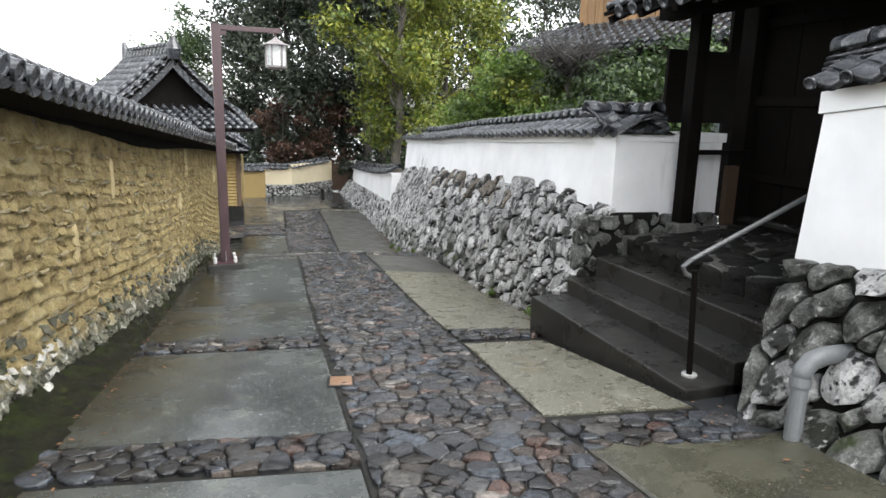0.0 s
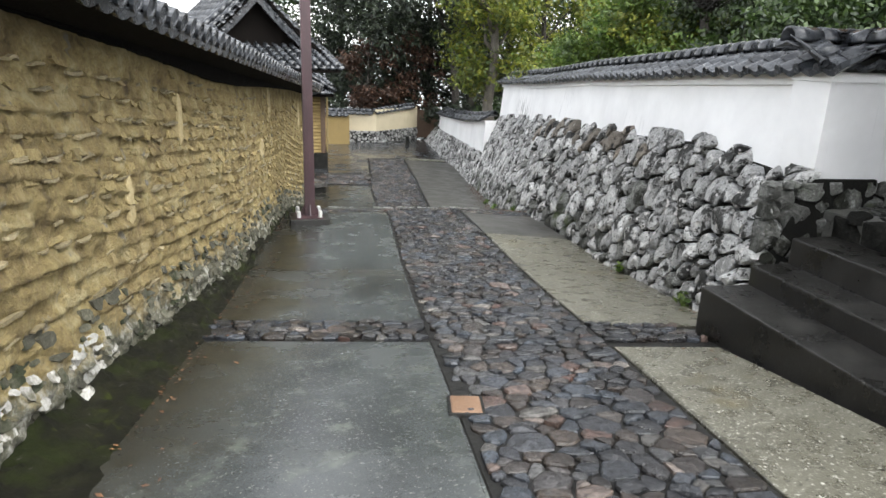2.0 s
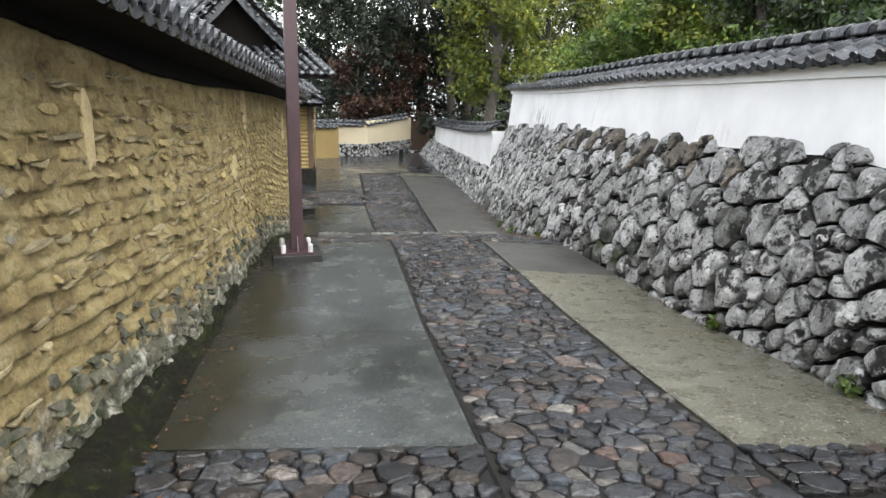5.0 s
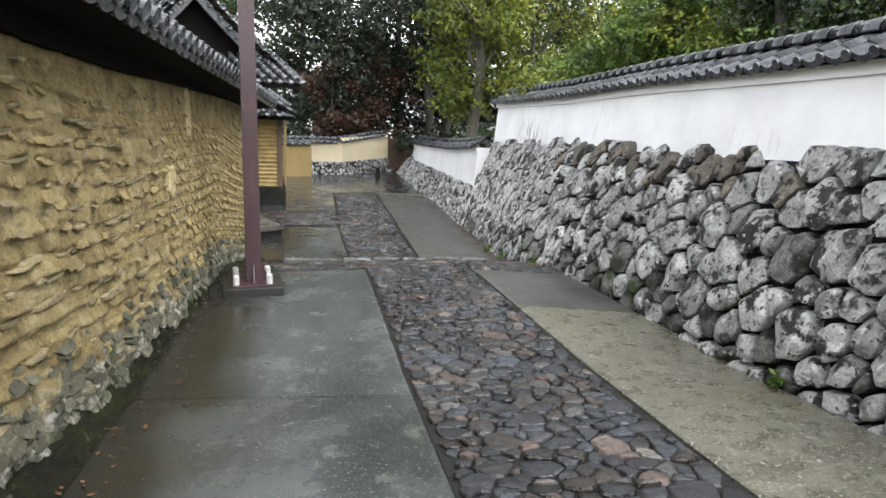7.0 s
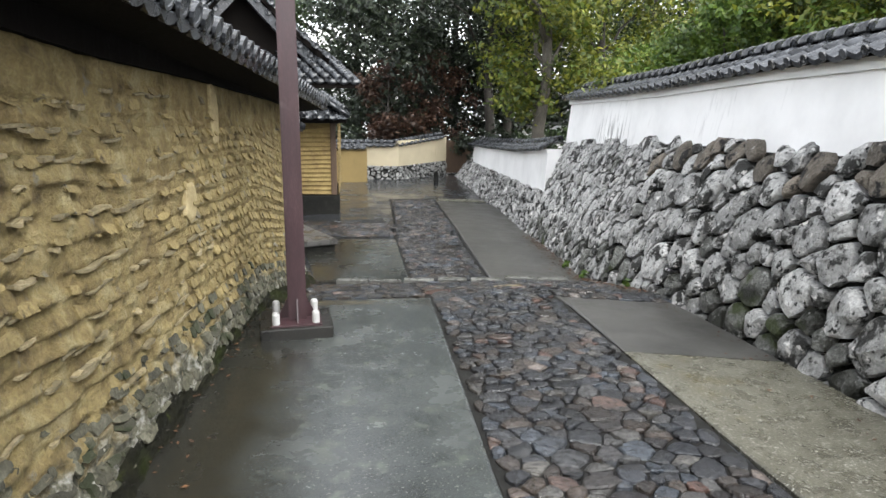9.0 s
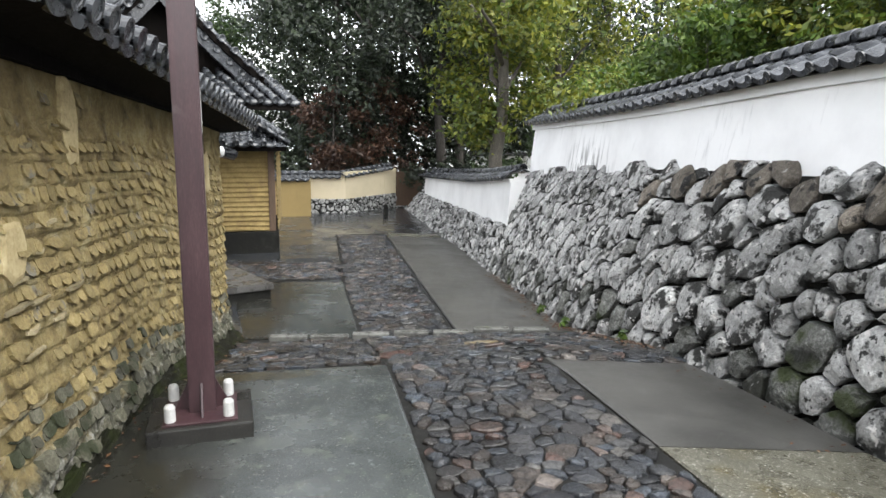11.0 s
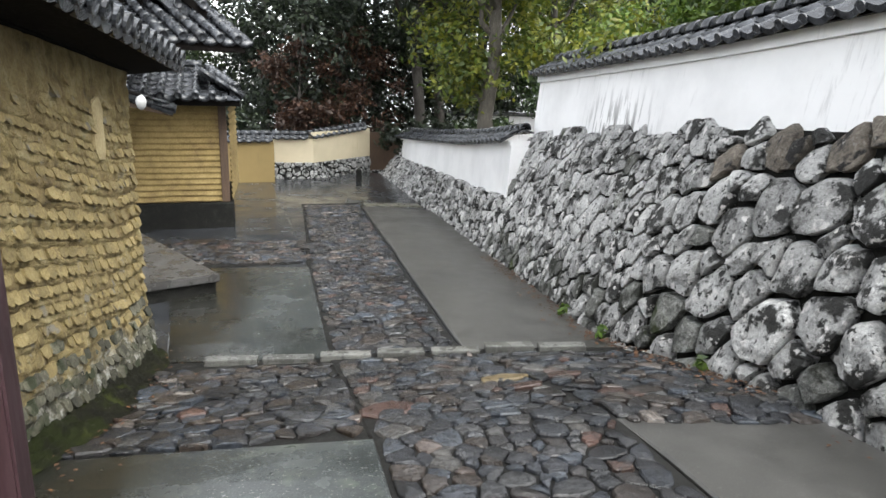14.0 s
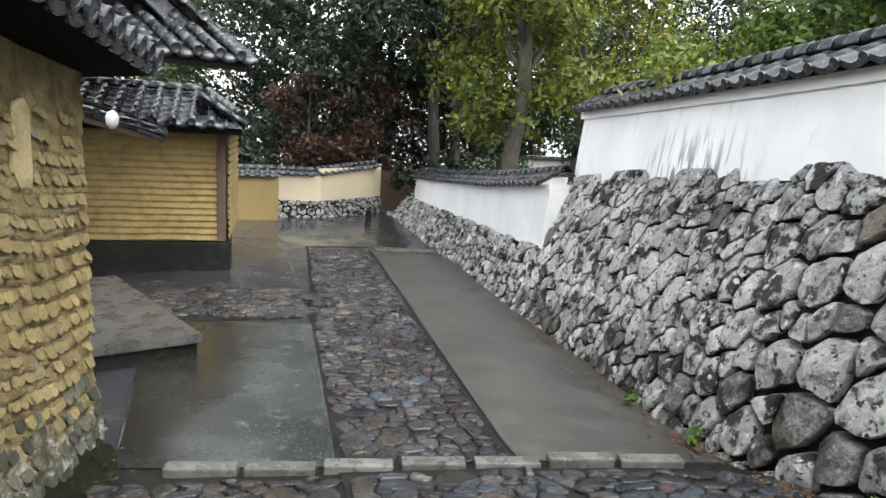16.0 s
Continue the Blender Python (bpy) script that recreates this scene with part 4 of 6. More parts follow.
def barrel_roof(parent, path, up, rows, pitch=0.235, singles=True, slope=0.55, two_sided=False):
    """Round-tile roof along a path of eave points; up: horizontal way towards the ridge."""
    path = [Vector(p) for p in path]
    dist = [0.0]
    for a, b in zip(path, path[1:]):
        dist.append(dist[-1] + (b - a).length)
    at = lambda s: Vector([float(np.interp(s, dist, [p[i] for p in path])) for i in range(3)])
    rest = []
    k, n = 0, int(dist[-1] / pitch)
    for k in range(n):
        s = (k + 0.5) * pitch
        p, along = at(s), (at(min(s + 0.1, dist[-1])) - at(max(s - 0.1, 0)))
        ups = Vector((up[0], up[1], slope))
        for r in range(rows):
            q = p + ups.normalized() * (r * 0.255) + Vector((0, 0, 0.004 * (gen.random() - 0.5)))
            m = tile_pose(q, along, ups) @ pose(0, 0, 0.035, 0.8, 0, (gen.random() - 0.5) * 2.0)
            m2 = tile_pose(q + along.normalized() * pitch / 2, along, ups) @ pose(0, 0, 0.005, 1.2, 0, 0)
            if r == 0 and singles:
                LATE.append(("eave_tile", COVER_EAVE, m, parent))
                LATE.append(("eave_tile", PAN_EAVE, m2, parent))
            else:
                rest += [(COVER if r else COVER_EAVE, m), (PAN if r else PAN_EAVE, m2)]
    if rest:
        join_meshes("roof_tiles", rest, parent)


def ridge_run(parent, path, courses=2, cap=True, singles=True, width=1.0):
    path = [Vector(p) for p in path]
    dist = [0.0]
    for a, b in zip(path, path[1:]):
        dist.append(dist[-1] + (b - a).length)
    at = lambda s: Vector([float(np.interp(s, dist, [p[i] for p in path])) for i in range(3)])
    rest = []
    for k in range(int(dist[-1] / 0.265)):
        p, q = at(k * 0.265), at((k + 1) * 0.265)
        along = (q - p).normalized()
        side = along.cross(Vector((0, 0, 1))).normalized()
        base = Matrix((side, along, side.cross(along))).transposed().to_4x4()
        for c in range(courses):
            m = Matrix.Translation(p + Vector((0, 0, 0.035 * c + 0.02))) @ base @ Matrix.Diagonal((width * (1.15 - 0.1 * c), 1, 1, 1))
            rest.append((NOSHI, m))
        if cap:
            m = Matrix.Translation(p + Vector((0, 0, 0.035 * courses + 0.012))) @ base @ pose(0, 0, 0, 1.0 * (gen.random() - 0.5), 0, 1.5 * (gen.random() - 0.5))
            if singles:
                LATE.append(("ridge_tile", RIDGE, m, parent))
            else:
                rest.append((RIDGE, m))
    join_meshes("ridge_courses", rest, parent)


# roof of the clay wall: soffit, round tiles, ridge
OVER = 0.40
roof_left = thing("wall_roof", label="grey smoked-tile roof along the clay wall", category="roof", kind="structure")
EL = lambda y: (clay_x(y) + OVER, y, clay_top(y) + 0.095)
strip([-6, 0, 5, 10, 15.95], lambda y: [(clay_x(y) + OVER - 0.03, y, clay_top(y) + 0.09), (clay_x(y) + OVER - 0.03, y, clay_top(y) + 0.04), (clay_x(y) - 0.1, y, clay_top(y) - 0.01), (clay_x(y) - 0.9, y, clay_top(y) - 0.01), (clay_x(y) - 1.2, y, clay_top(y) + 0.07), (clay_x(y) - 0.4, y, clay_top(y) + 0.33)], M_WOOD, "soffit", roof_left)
barrel_roof(roof_left, [EL(-6), EL(0), EL(8), EL(16.0)], (-1, 0.1177), 3, 0.2, True, 0.3)
ridge_run(roof_left, [(clay_x(y) - 0.4, y, clay_top(y) + 0.35) for y in (-6, 0, 8, 16.0)], 3, True, False)


# ---- white wall on its rubble base ----
wall_right = thing("wall_east", label="white plastered wall on a rubble stone base", category="wall", kind="structure")
top_x = lambda y: 3.22 + 0.11 * y
strip(list(np.linspace(6.0, 19.8, 12)), lambda y: [(top_x(y), y, line(STONE_TOP, y) - 0.12), (top_x(y) + 0.10, y, line(EAVE_A, y)), (top_x(y) + 0.55, y, line(EAVE_A, y)), (top_x(y) + 0.6, y, line(STONE_TOP, y) - 0.12)], M_WHITE, "plaster_face", wall_right)
strip(list(np.linspace(5.98, 19.82, 12)), lambda y: [(top_x(y) + 0.052, y, line(EAVE_A, y) + 0.002), (top_x(y) + 0.052, y, line(EAVE_A, y) + 0.10), (top_x(y) + 0.57, y, line(EAVE_A, y) + 0.10), (top_x(y) + 0.57, y, line(EAVE_A, y) + 0.002)], M_WHITE, "plaster_cornice", wall_right)


def foot_x(y):
    return line(FOOT_R, y)


def face_a(u, v, d):
    """From along, height share and depth to the rubble face."""
    z0, z1 = ground_z(foot_x(u), u) - 0.08, line(STONE_TOP, u)
    x0, x1 = foot_x(u), top_x(u) - 0.02
    s = v / 1.75
    bulge = 0.10 * math.sin(math.pi * min(max(s, 0), 1)) 
    return (x0 + (x1 - x0) * s - bulge * 0.6 - d, u, z0 + (z1 - z0) * s)


def rock(poly, depth, gen, n=17, fine=True):
    """An angular field stone: a cornered outline, its face broken into a few tilted planes, with a rough surface."""
    P = rounded(poly, n, 0.10)
    c = P.mean(0)
    P = c + (P - c) * (0.87 + 0.15 * gen.random(n))[:, None]
    size = np.linalg.norm(P - c, axis=1).mean()
    apex = c + (gen.random(2) - 0.5) * size * 0.7
    planes = []
    for _ in range(5):
        a = gen.random() * 6.2832
        planes.append((0.72 + 0.4 * gen.random(), np.array((math.cos(a), math.sin(a))) * (0.15 + 0.65 * gen.random())))
    prof = ((1.0, -1.0), (1.0, 0.12), (0.955, 0.55), (0.86, 0.84), (0.62, 0.98), (0.30, 1.02)) if fine else ((1.0, -0.9), (0.98, 0.35), (0.82, 0.85), (0.4, 1.0))
    seed = gen.random() * 100
    V, F = [], []

    def lift(q, base):
        if base < 0:
            return base * depth
        r = (q - c) / size
        d = min(base, min(a + float(np.dot(g, r)) for a, g in planes))
        w = noise.noise(Vector((q[0] * 8 + seed, q[1] * 8, 0.0))) * 0.26 + noise.noise(Vector((q[0] * 26, q[1] * 26 + seed, 3.0))) * 0.15
        return depth * max(-0.1, d + w * min(1, base * 2))

    for r, base in prof:
        for p in P:
            q = apex + (p - apex) * r * (1 + 0.07 * (gen.random() - 0.5) * (r < 0.9))
            V.append((*q, lift(q, base)))
    for a in range(len(prof) - 1):
        for k in range(n):
            F.append((a * n + k, a * n + (k + 1) % n, (a + 1) * n + (k + 1) % n, (a + 1) * n + k))
    V.append((*apex, lift(apex, 1.02)))
    top = (len(prof) - 1) * n
    return V, F + [(top + k, top + (k + 1) % n, len(V) - 1) for k in range(n)]


g2n = np.random.default_rng(11)


def stone_size(u, v):
    s = 0.275 if u < 14.3 else 0.275 - 0.10 * min(1, (u - 14.3) / 1.0)
    if u < 7.8:
        s = 0.22
    if v > 1.45 or v < 0.14:
        s *= 0.78
    return s


pts = sizes(5.9, 19.9, -0.05, 1.82, g2n, stone_size, None, flat=1.02)
ROCKS, BROWNS, DAMP = [], [], []
for (u, v, r), poly in zip(pts, cells([(a, b) for a, b, _ in pts], 0.6, [r * 0.5 for _, _, r in pts])):
    if len(poly) < 3 or not (5.95 < u < 19.85) or v > 1.78:
        continue
    poly = [np.array((min(max(a, 5.93), 19.88), min(max(b, -0.1), 1.83))) for a, b in poly]
    fitted = u > 14.8
    vs, fs = rock(inset(poly, 0.007 if fitted else 0.010 + 0.014 * g2n.random()), (0.055 + 0.055 * g2n.random()) * (0.6 if fitted else 1.0), g2n)
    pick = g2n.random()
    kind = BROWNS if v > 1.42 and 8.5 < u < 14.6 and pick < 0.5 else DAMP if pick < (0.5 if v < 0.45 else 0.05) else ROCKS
    kind.append((u, [face_a(a, b, d) for a, b, d in vs], [f[::-1] for f in fs]))
ROCKS.sort(key=lambda r: abs(r[0] - 11.5))
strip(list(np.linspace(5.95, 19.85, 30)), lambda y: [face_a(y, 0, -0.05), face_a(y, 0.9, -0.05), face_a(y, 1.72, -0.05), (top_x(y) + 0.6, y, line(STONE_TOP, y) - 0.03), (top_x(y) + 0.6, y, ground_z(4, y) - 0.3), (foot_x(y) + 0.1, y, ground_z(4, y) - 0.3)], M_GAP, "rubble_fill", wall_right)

# tiles on the white wall
roof_right = thing("wall_roof", label="grey wave-tile coping on the white wall", category="roof", kind="structure")


def coping(parent, path, up, singles=True, rows=2, rise=0.42, overhang=0.0, ridge_courses=2):
    """Wave tiles in rows, going up to a low ridge."""
    path = [Vector(p) for p in path]
    dist = [0.0]
    for a, b in zip(path, path[1:]):
        dist.append(dist[-1] + (b - a).length)
    at = lambda s: Vector([float(np.interp(s, dist, [p[i] for p in path])) for i in range(3)])
    ups, rest = Vector((up[0], up[1], rise)), []
    flip = 1 if Vector((path[-1] - path[0])).cross(Vector((up[0], up[1], 0))).z > 0 else -1
    for k in range(int(dist[-1] / 0.252)):
        s = (k + 0.5) * 0.252
        p, along = at(s), (at(min(s + 0.1, dist[-1])) - at(max(s - 0.1, 0))) * flip
        for r in range(rows):
            q = p + ups.normalized() * (0.17 * r) + Vector((0, 0, 0.012 * r))
            m = tile_pose(q, along, ups) @ pose(0, 0, 0.03, 1.0 * (gen.random() - 0.5), 2.0 * (gen.random() - 0.5), 1.5 * (gen.random() - 0.5))
            if singles:
                LATE.append(("eave_tile" if r == 0 else "roof_tile", WAVE_EAVE if r == 0 else WAVE, m, parent))
            else:
                rest.append((WAVE_EAVE if r == 0 else WAVE, m))
    if rest:
        join_meshes("roof_tiles", rest, parent)
    un = Vector((up[0], up[1], 0)).normalized()
    off = un * (0.17 * rows + 0.08) + Vector((0, 0, (0.17 * rows + 0.05) * rise))
    ridge_run(parent, [p + off for p in path], ridge_courses, True, singles)


ridge_path = [(top_x(y) - 0.10, y, line(EAVE_A, y) + 0.115) for y in (5.75, 7.9, 9.6, 12.2, 15.2, 18, 19.95)]
coping(roof_right, ridge_path, (1, -0.11))
strip(list(np.linspace(5.9, 19.85, 8)), lambda y: [(top_x(y) + 0.0, y, line(EAVE_A, y) + 0.10), (top_x(y) + 0.35, y, line(EAVE_A, y) + 0.24), (top_x(y) + 0.7, y, line(EAVE_A, y) + 0.10)], M_GAP, "bedding", roof_right)

# wall return towards the gate
gate_wall = thing("wall_gate", label="white plastered return wall beside the gate", category="wall", kind="structure")
bm = bmesh.new()
box(bm, (3.90, 5.985, 0.32), (5.25, 6.4, 1.10), 0.004)
part("plaster_face", bm, M_WHITE, gate_wall)
part("plaster_cornice", boxed((3.88, 5.96, 1.102), (5.28, 6.41, 1.2), 0.004), M_WHITE, gate_wall)
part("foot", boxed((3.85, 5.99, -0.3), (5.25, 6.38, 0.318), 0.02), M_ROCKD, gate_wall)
ROCKS_E = []
pts = sizes(3.5, 5.25, 0.0, 0.72, g2n, lambda u, v: 0.2, None)
for (u, v, r), poly in zip(pts, cells([(a, b) for a, b, _ in pts], 0.4, [r * 0.5 for _, _, r in pts])):
    if len(poly) < 3:
        continue
    poly = [np.array((min(max(a, 3.5), 5.28), min(max(b, 0), 0.74))) for a, b in poly]
    vs, fs = rock(inset(poly, 0.010), 0.05 + 0.05 * g2n.random(), g2n)
    ROCKS_E.append(([(a, 5.985 - d, -0.40 + b) for a, b, d in vs], fs))
coping(thing("wall_roof", label="short tiled coping of the return wall", category="roof", kind="structure"), [(3.7, 5.88, 1.22), (4.6, 5.88, 1.22)], (0, 1), False, 2, 0.42, 0, 1)

# ---- low white wall further down ----
LOW_TOP = [(19.4, -0.50), (22.4, -0.81), (30.5, -1.38)]
LOW_STONE = [(19.4, -1.48), (22.2, -1.62), (30.6, -2.05)]
low_wall = thing("wall_low", label="low white plastered wall on small rubble", category="wall", kind="structure")
lx = lambda y: 3.24 + 0.085 * y
lys = list(np.linspace(19.6, 31, 8))
strip(lys, lambda y: [(lx(y), y, line(LOW_STONE, y) - 0.08), (lx(y) + 0.06, y, line(LOW_TOP, y) - 0.14), (lx(y) + 0.5, y, line(LOW_TOP, y) - 0.14), (lx(y) + 0.5, y, line(LOW_STONE, y) - 0.08)], M_WHITE, "plaster_face", low_wall)
strip(lys, lambda y: [(lx(y) + 0.04, y, line(LOW_TOP, y) - 0.138), (lx(y) + 0.04, y, line(LOW_TOP, y) - 0.06), (lx(y) + 0.5, y, line(LOW_TOP, y) - 0.06), (lx(y) + 0.5, y, line(LOW_TOP, y) - 0.138)], M_WHITE, "plaster_cornice", low_wall)
low_roof = thing("wall_roof", label="mossy dark tiled coping of the low wall", category="roof", kind="structure")
coping(low_roof, [(lx(y) - 0.1, y, line(LOW_TOP, y) - 0.05) for y in (19.7, 22.4, 26, 31)], (1, -0.085), False, 2, 0.4, 0, 1)


def face_b(u, v, d):
    z0, z1 = ground_z(foot_x(u), u) - 0.06, line(LOW_STONE, u)
    s = v / 0.9
    return (foot_x(u) + (lx(u) - 0.02 - foot_x(u)) * s - d, u, z0 + (z1 - z0) * s)


pts = sizes(19.7, 31.2, -0.03, 0.95, g2n, lambda u, v: 0.19, None)
ROCKS_B = []
for (u, v, r), poly in zip(pts, cells([(a, b) for a, b, _ in pts], 0.5, [r * 0.5 for _, _, r in pts])):
    if len(poly) < 3 or v > 0.93:
        continue
    poly = [np.array((min(max(a, 19.7), 31.2), min(max(b, -0.05), 0.93))) for a, b in poly]
    vs, fs = rock(inset(poly, 0.008), 0.05 + 0.05 * g2n.random(), g2n, 9, False)
    ROCKS_B.append((u, [face_b(a, b, d) for a, b, d in vs], [f[::-1] for f in fs]))
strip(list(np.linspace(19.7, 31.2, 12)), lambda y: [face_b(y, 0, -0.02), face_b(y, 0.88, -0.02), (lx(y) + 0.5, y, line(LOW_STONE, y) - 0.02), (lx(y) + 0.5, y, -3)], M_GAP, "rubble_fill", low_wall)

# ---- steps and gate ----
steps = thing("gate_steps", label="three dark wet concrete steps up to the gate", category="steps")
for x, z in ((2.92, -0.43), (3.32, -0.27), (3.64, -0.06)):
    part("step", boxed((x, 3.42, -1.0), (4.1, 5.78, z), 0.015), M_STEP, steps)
platform = thing("gate_platform", label="dark stone paving with pale joints before the gate", category="platform", kind="structure")
strip([3.2, 6.0], lambda y: [(4.04, y, -1), (4.04, y, 0.112), (6.5, y, 0.26), (6.5, y, -1)], M_KERB, "mortar_bed", platform)
PLAT = []
for poly in cells(scatter(4.0, 6.4, 3.2, 6.0, 0.34, 0.24, 0.95, gen), 0.5):
    c = np.mean(poly, axis=0)
    if len(poly) > 2 and 4.0 < c[0] < 6.3 and 3.3 < c[1] < 5.95:
        poly = [np.array((max(a, 3.97), b)) for a, b in poly]
        v, f = flag(inset(poly, 0.012 + 0.012 * gen.random()), 0.016, gen)
        PLAT.append(([(a, b, 0.11 + 0.06 * (a - 4.0) + d) for a, b, d in v], f))
EDGE = []
for k in range(9):
    y = 3.45 + k * 0.28
    poly = [np.array(p) for p in ((y - 0.15, -0.1), (y + 0.15, -0.1), (y + 0.15, 0.12), (y - 0.15, 0.12))]
    v, f = rock(poly, 0.06, gen, 10, False)
    EDGE.append(([(4.05 - d, a, b - 0.01) for a, b, d in v], [q[::-1] for q in f]))

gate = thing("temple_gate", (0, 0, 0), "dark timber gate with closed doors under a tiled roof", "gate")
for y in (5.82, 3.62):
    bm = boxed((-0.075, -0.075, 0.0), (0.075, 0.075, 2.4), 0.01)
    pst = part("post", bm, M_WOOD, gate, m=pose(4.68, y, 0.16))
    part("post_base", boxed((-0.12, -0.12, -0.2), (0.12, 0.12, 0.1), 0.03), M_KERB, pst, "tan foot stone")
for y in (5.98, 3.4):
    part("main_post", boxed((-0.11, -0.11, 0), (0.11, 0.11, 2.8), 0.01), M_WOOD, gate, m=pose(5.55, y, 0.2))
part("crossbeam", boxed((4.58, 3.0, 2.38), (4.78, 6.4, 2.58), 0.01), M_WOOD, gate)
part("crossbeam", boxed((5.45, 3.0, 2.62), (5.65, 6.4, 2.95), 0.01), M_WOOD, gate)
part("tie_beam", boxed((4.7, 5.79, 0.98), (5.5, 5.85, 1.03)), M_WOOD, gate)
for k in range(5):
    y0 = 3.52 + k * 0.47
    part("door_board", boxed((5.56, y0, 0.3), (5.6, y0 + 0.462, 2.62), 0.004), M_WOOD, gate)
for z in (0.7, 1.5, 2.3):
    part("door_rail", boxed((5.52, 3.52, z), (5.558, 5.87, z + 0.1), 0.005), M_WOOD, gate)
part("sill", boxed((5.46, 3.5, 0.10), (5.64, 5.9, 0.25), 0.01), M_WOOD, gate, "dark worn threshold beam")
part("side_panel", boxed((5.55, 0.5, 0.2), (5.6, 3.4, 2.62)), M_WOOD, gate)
# made-up dark panel that fills the dark gap between post and main post
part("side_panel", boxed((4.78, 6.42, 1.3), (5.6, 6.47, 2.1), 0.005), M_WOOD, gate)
# next two panels are added to keep stray light out from behind the doors
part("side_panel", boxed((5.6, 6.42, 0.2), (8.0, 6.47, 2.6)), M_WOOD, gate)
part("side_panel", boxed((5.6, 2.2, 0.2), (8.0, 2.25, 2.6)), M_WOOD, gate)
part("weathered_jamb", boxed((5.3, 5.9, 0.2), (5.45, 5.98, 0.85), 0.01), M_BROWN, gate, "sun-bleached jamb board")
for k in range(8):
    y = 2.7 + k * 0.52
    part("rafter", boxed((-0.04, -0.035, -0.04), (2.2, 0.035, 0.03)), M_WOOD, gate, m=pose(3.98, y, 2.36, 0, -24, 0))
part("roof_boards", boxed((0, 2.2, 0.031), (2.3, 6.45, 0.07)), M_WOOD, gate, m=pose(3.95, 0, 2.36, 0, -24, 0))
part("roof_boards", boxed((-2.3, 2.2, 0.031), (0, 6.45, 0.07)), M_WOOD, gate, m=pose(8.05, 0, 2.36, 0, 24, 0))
gate_roof = thing("gate_roof", label="grey barrel-tile roof over the gate", category="roof", kind="structure")
barrel_roof(gate_roof, [(3.92, 2.2, 2.44), (3.92, 6.5, 2.44)], (1, 0), 9, 0.24, False, 0.445)
ridge_run(gate_roof, [(6.0, 2.1, 3.36), (6.0, 6.6, 3.36)], 5, True, False, 1.2)

rail = thing("handrail", label="steel handrail beside the gate steps", category="handrail")
part("post", tube([(3.12, 3.63, -0.44), (3.09, 3.65, 0.34)], 0.021), M_WOOD, rail)
part("foot_plate", tube([(3.12, 3.63, -0.432), (3.12, 3.63, -0.415)], 0.055), M_CAP, rail, "pale foot flange")
part("rail", tube([(3.12, 3.66, 0.28), (3.04, 3.68, 0.31), (3.02, 3.69, 0.36), (3.08, 3.68, 0.41), (3.8, 3.6, 0.78), (4.5, 3.52, 1.14)], 0.019), M_GALV, rail)
part("post", tube([(4.45, 3.55, 0.13), (4.45, 3.53, 1.1)], 0.021), M_WOOD, rail)

# near wall on the other side of the gate
near_wall = thing("wall_near", label="white plastered wall on large rubble stones", category="wall", kind="structure")
NG = lambda y: -0.13 * y - 0.0
strip([-6, 0, 3.3], lambda y: [(3.58, y, 0.40 - 0.12 * (y - 3.3)), (3.66, y, 1.42 - 0.12 * (y - 3.3)), (4.2, y, 1.42 - 0.12 * (y - 3.3)), (4.2, y, 0.40 - 0.12 * (y - 3.3))], M_WHITE, "plaster_face", near_wall)
strip([-6, 0, 3.32], lambda y: [(3.635, y, 1.425 - 0.12 * (y - 3.3)), (3.635, y, 1.56 - 0.12 * (y - 3.3)), (4.22, y, 1.56 - 0.12 * (y - 3.3)), (4.22, y, 1.425 - 0.12 * (y - 3.3))], M_WHITE, "plaster_cornice", near_wall)
part("end_face", boxed((4.2, 2.9, 0.2), (5.4, 3.3, 1.5), 0.004), M_WHITE, near_wall)
near_roof = thing("wall_roof", label="weathered tile coping of the near wall", category="roof", kind="structure")
coping(near_roof, [(3.48, -6, 1.58 + 0.12 * 9.3), (3.48, 3.5, 1.58 - 0.024)], (1, 0), False, 2, 0.45, 0, 3)


def face_c(u, v, d):
    z0, z1 = line(GROUND, u) - 0.08, 0.46 - 0.12 * (u - 3.3)
    s = v / 0.95
    x0 = line(FOOT_R, u)
    return (x0 + (3.56 - x0) * s - d, u, z0 + (z1 - z0) * s)


ROCKS_C = []
pts = sizes(-1.5, 3.25, -0.03, 0.97, g2n, lambda u, v: 0.23, None)
for (u, v, r), poly in zip(pts, cells([(a, b) for a, b, _ in pts], 0.6, [r * 0.5 for _, _, r in pts])):
    if len(poly) < 3:
        continue
    poly = [np.array((min(max(a, -1.6), 3.12 + 0.2 * min(max(b, 0), 1)), min(max(b, -0.05), 0.98))) for a, b in poly]
    vs, fs = rock(inset(poly, 0.014), 0.07 + 0.06 * g2n.random(), g2n)
    ROCKS_C.append((u, [face_c(a, b, d) for a, b, d in vs], [f[::-1] for f in fs]))
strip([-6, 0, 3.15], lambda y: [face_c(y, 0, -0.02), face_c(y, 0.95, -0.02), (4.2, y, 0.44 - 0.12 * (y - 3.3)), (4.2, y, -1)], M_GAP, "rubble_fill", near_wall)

pipe = thing("drain_pipe", label="grey plastic drain pipe bent into the ground", category="pipe")
part("upright", tube([(2.99, 2.60, -0.42), (3.06, 2.66, -0.02)], 0.048, 16), M_PIPE, pipe)
part("elbow", tube([(3.05, 2.655, -0.06), (3.07, 2.665, 0.0), (3.12, 2.66, 0.055), (3.2, 2.65, 0.08), (3.42, 2.62, 0.10)], [0.054, 0.054, 0.054, 0.054, 0.05], 16), M_PIPE, pipe, smooth=True)
part("collar", tube([(3.045, 2.65, -0.09), (3.055, 2.657, -0.04)], 0.058, 16), M_PIPE, pipe)

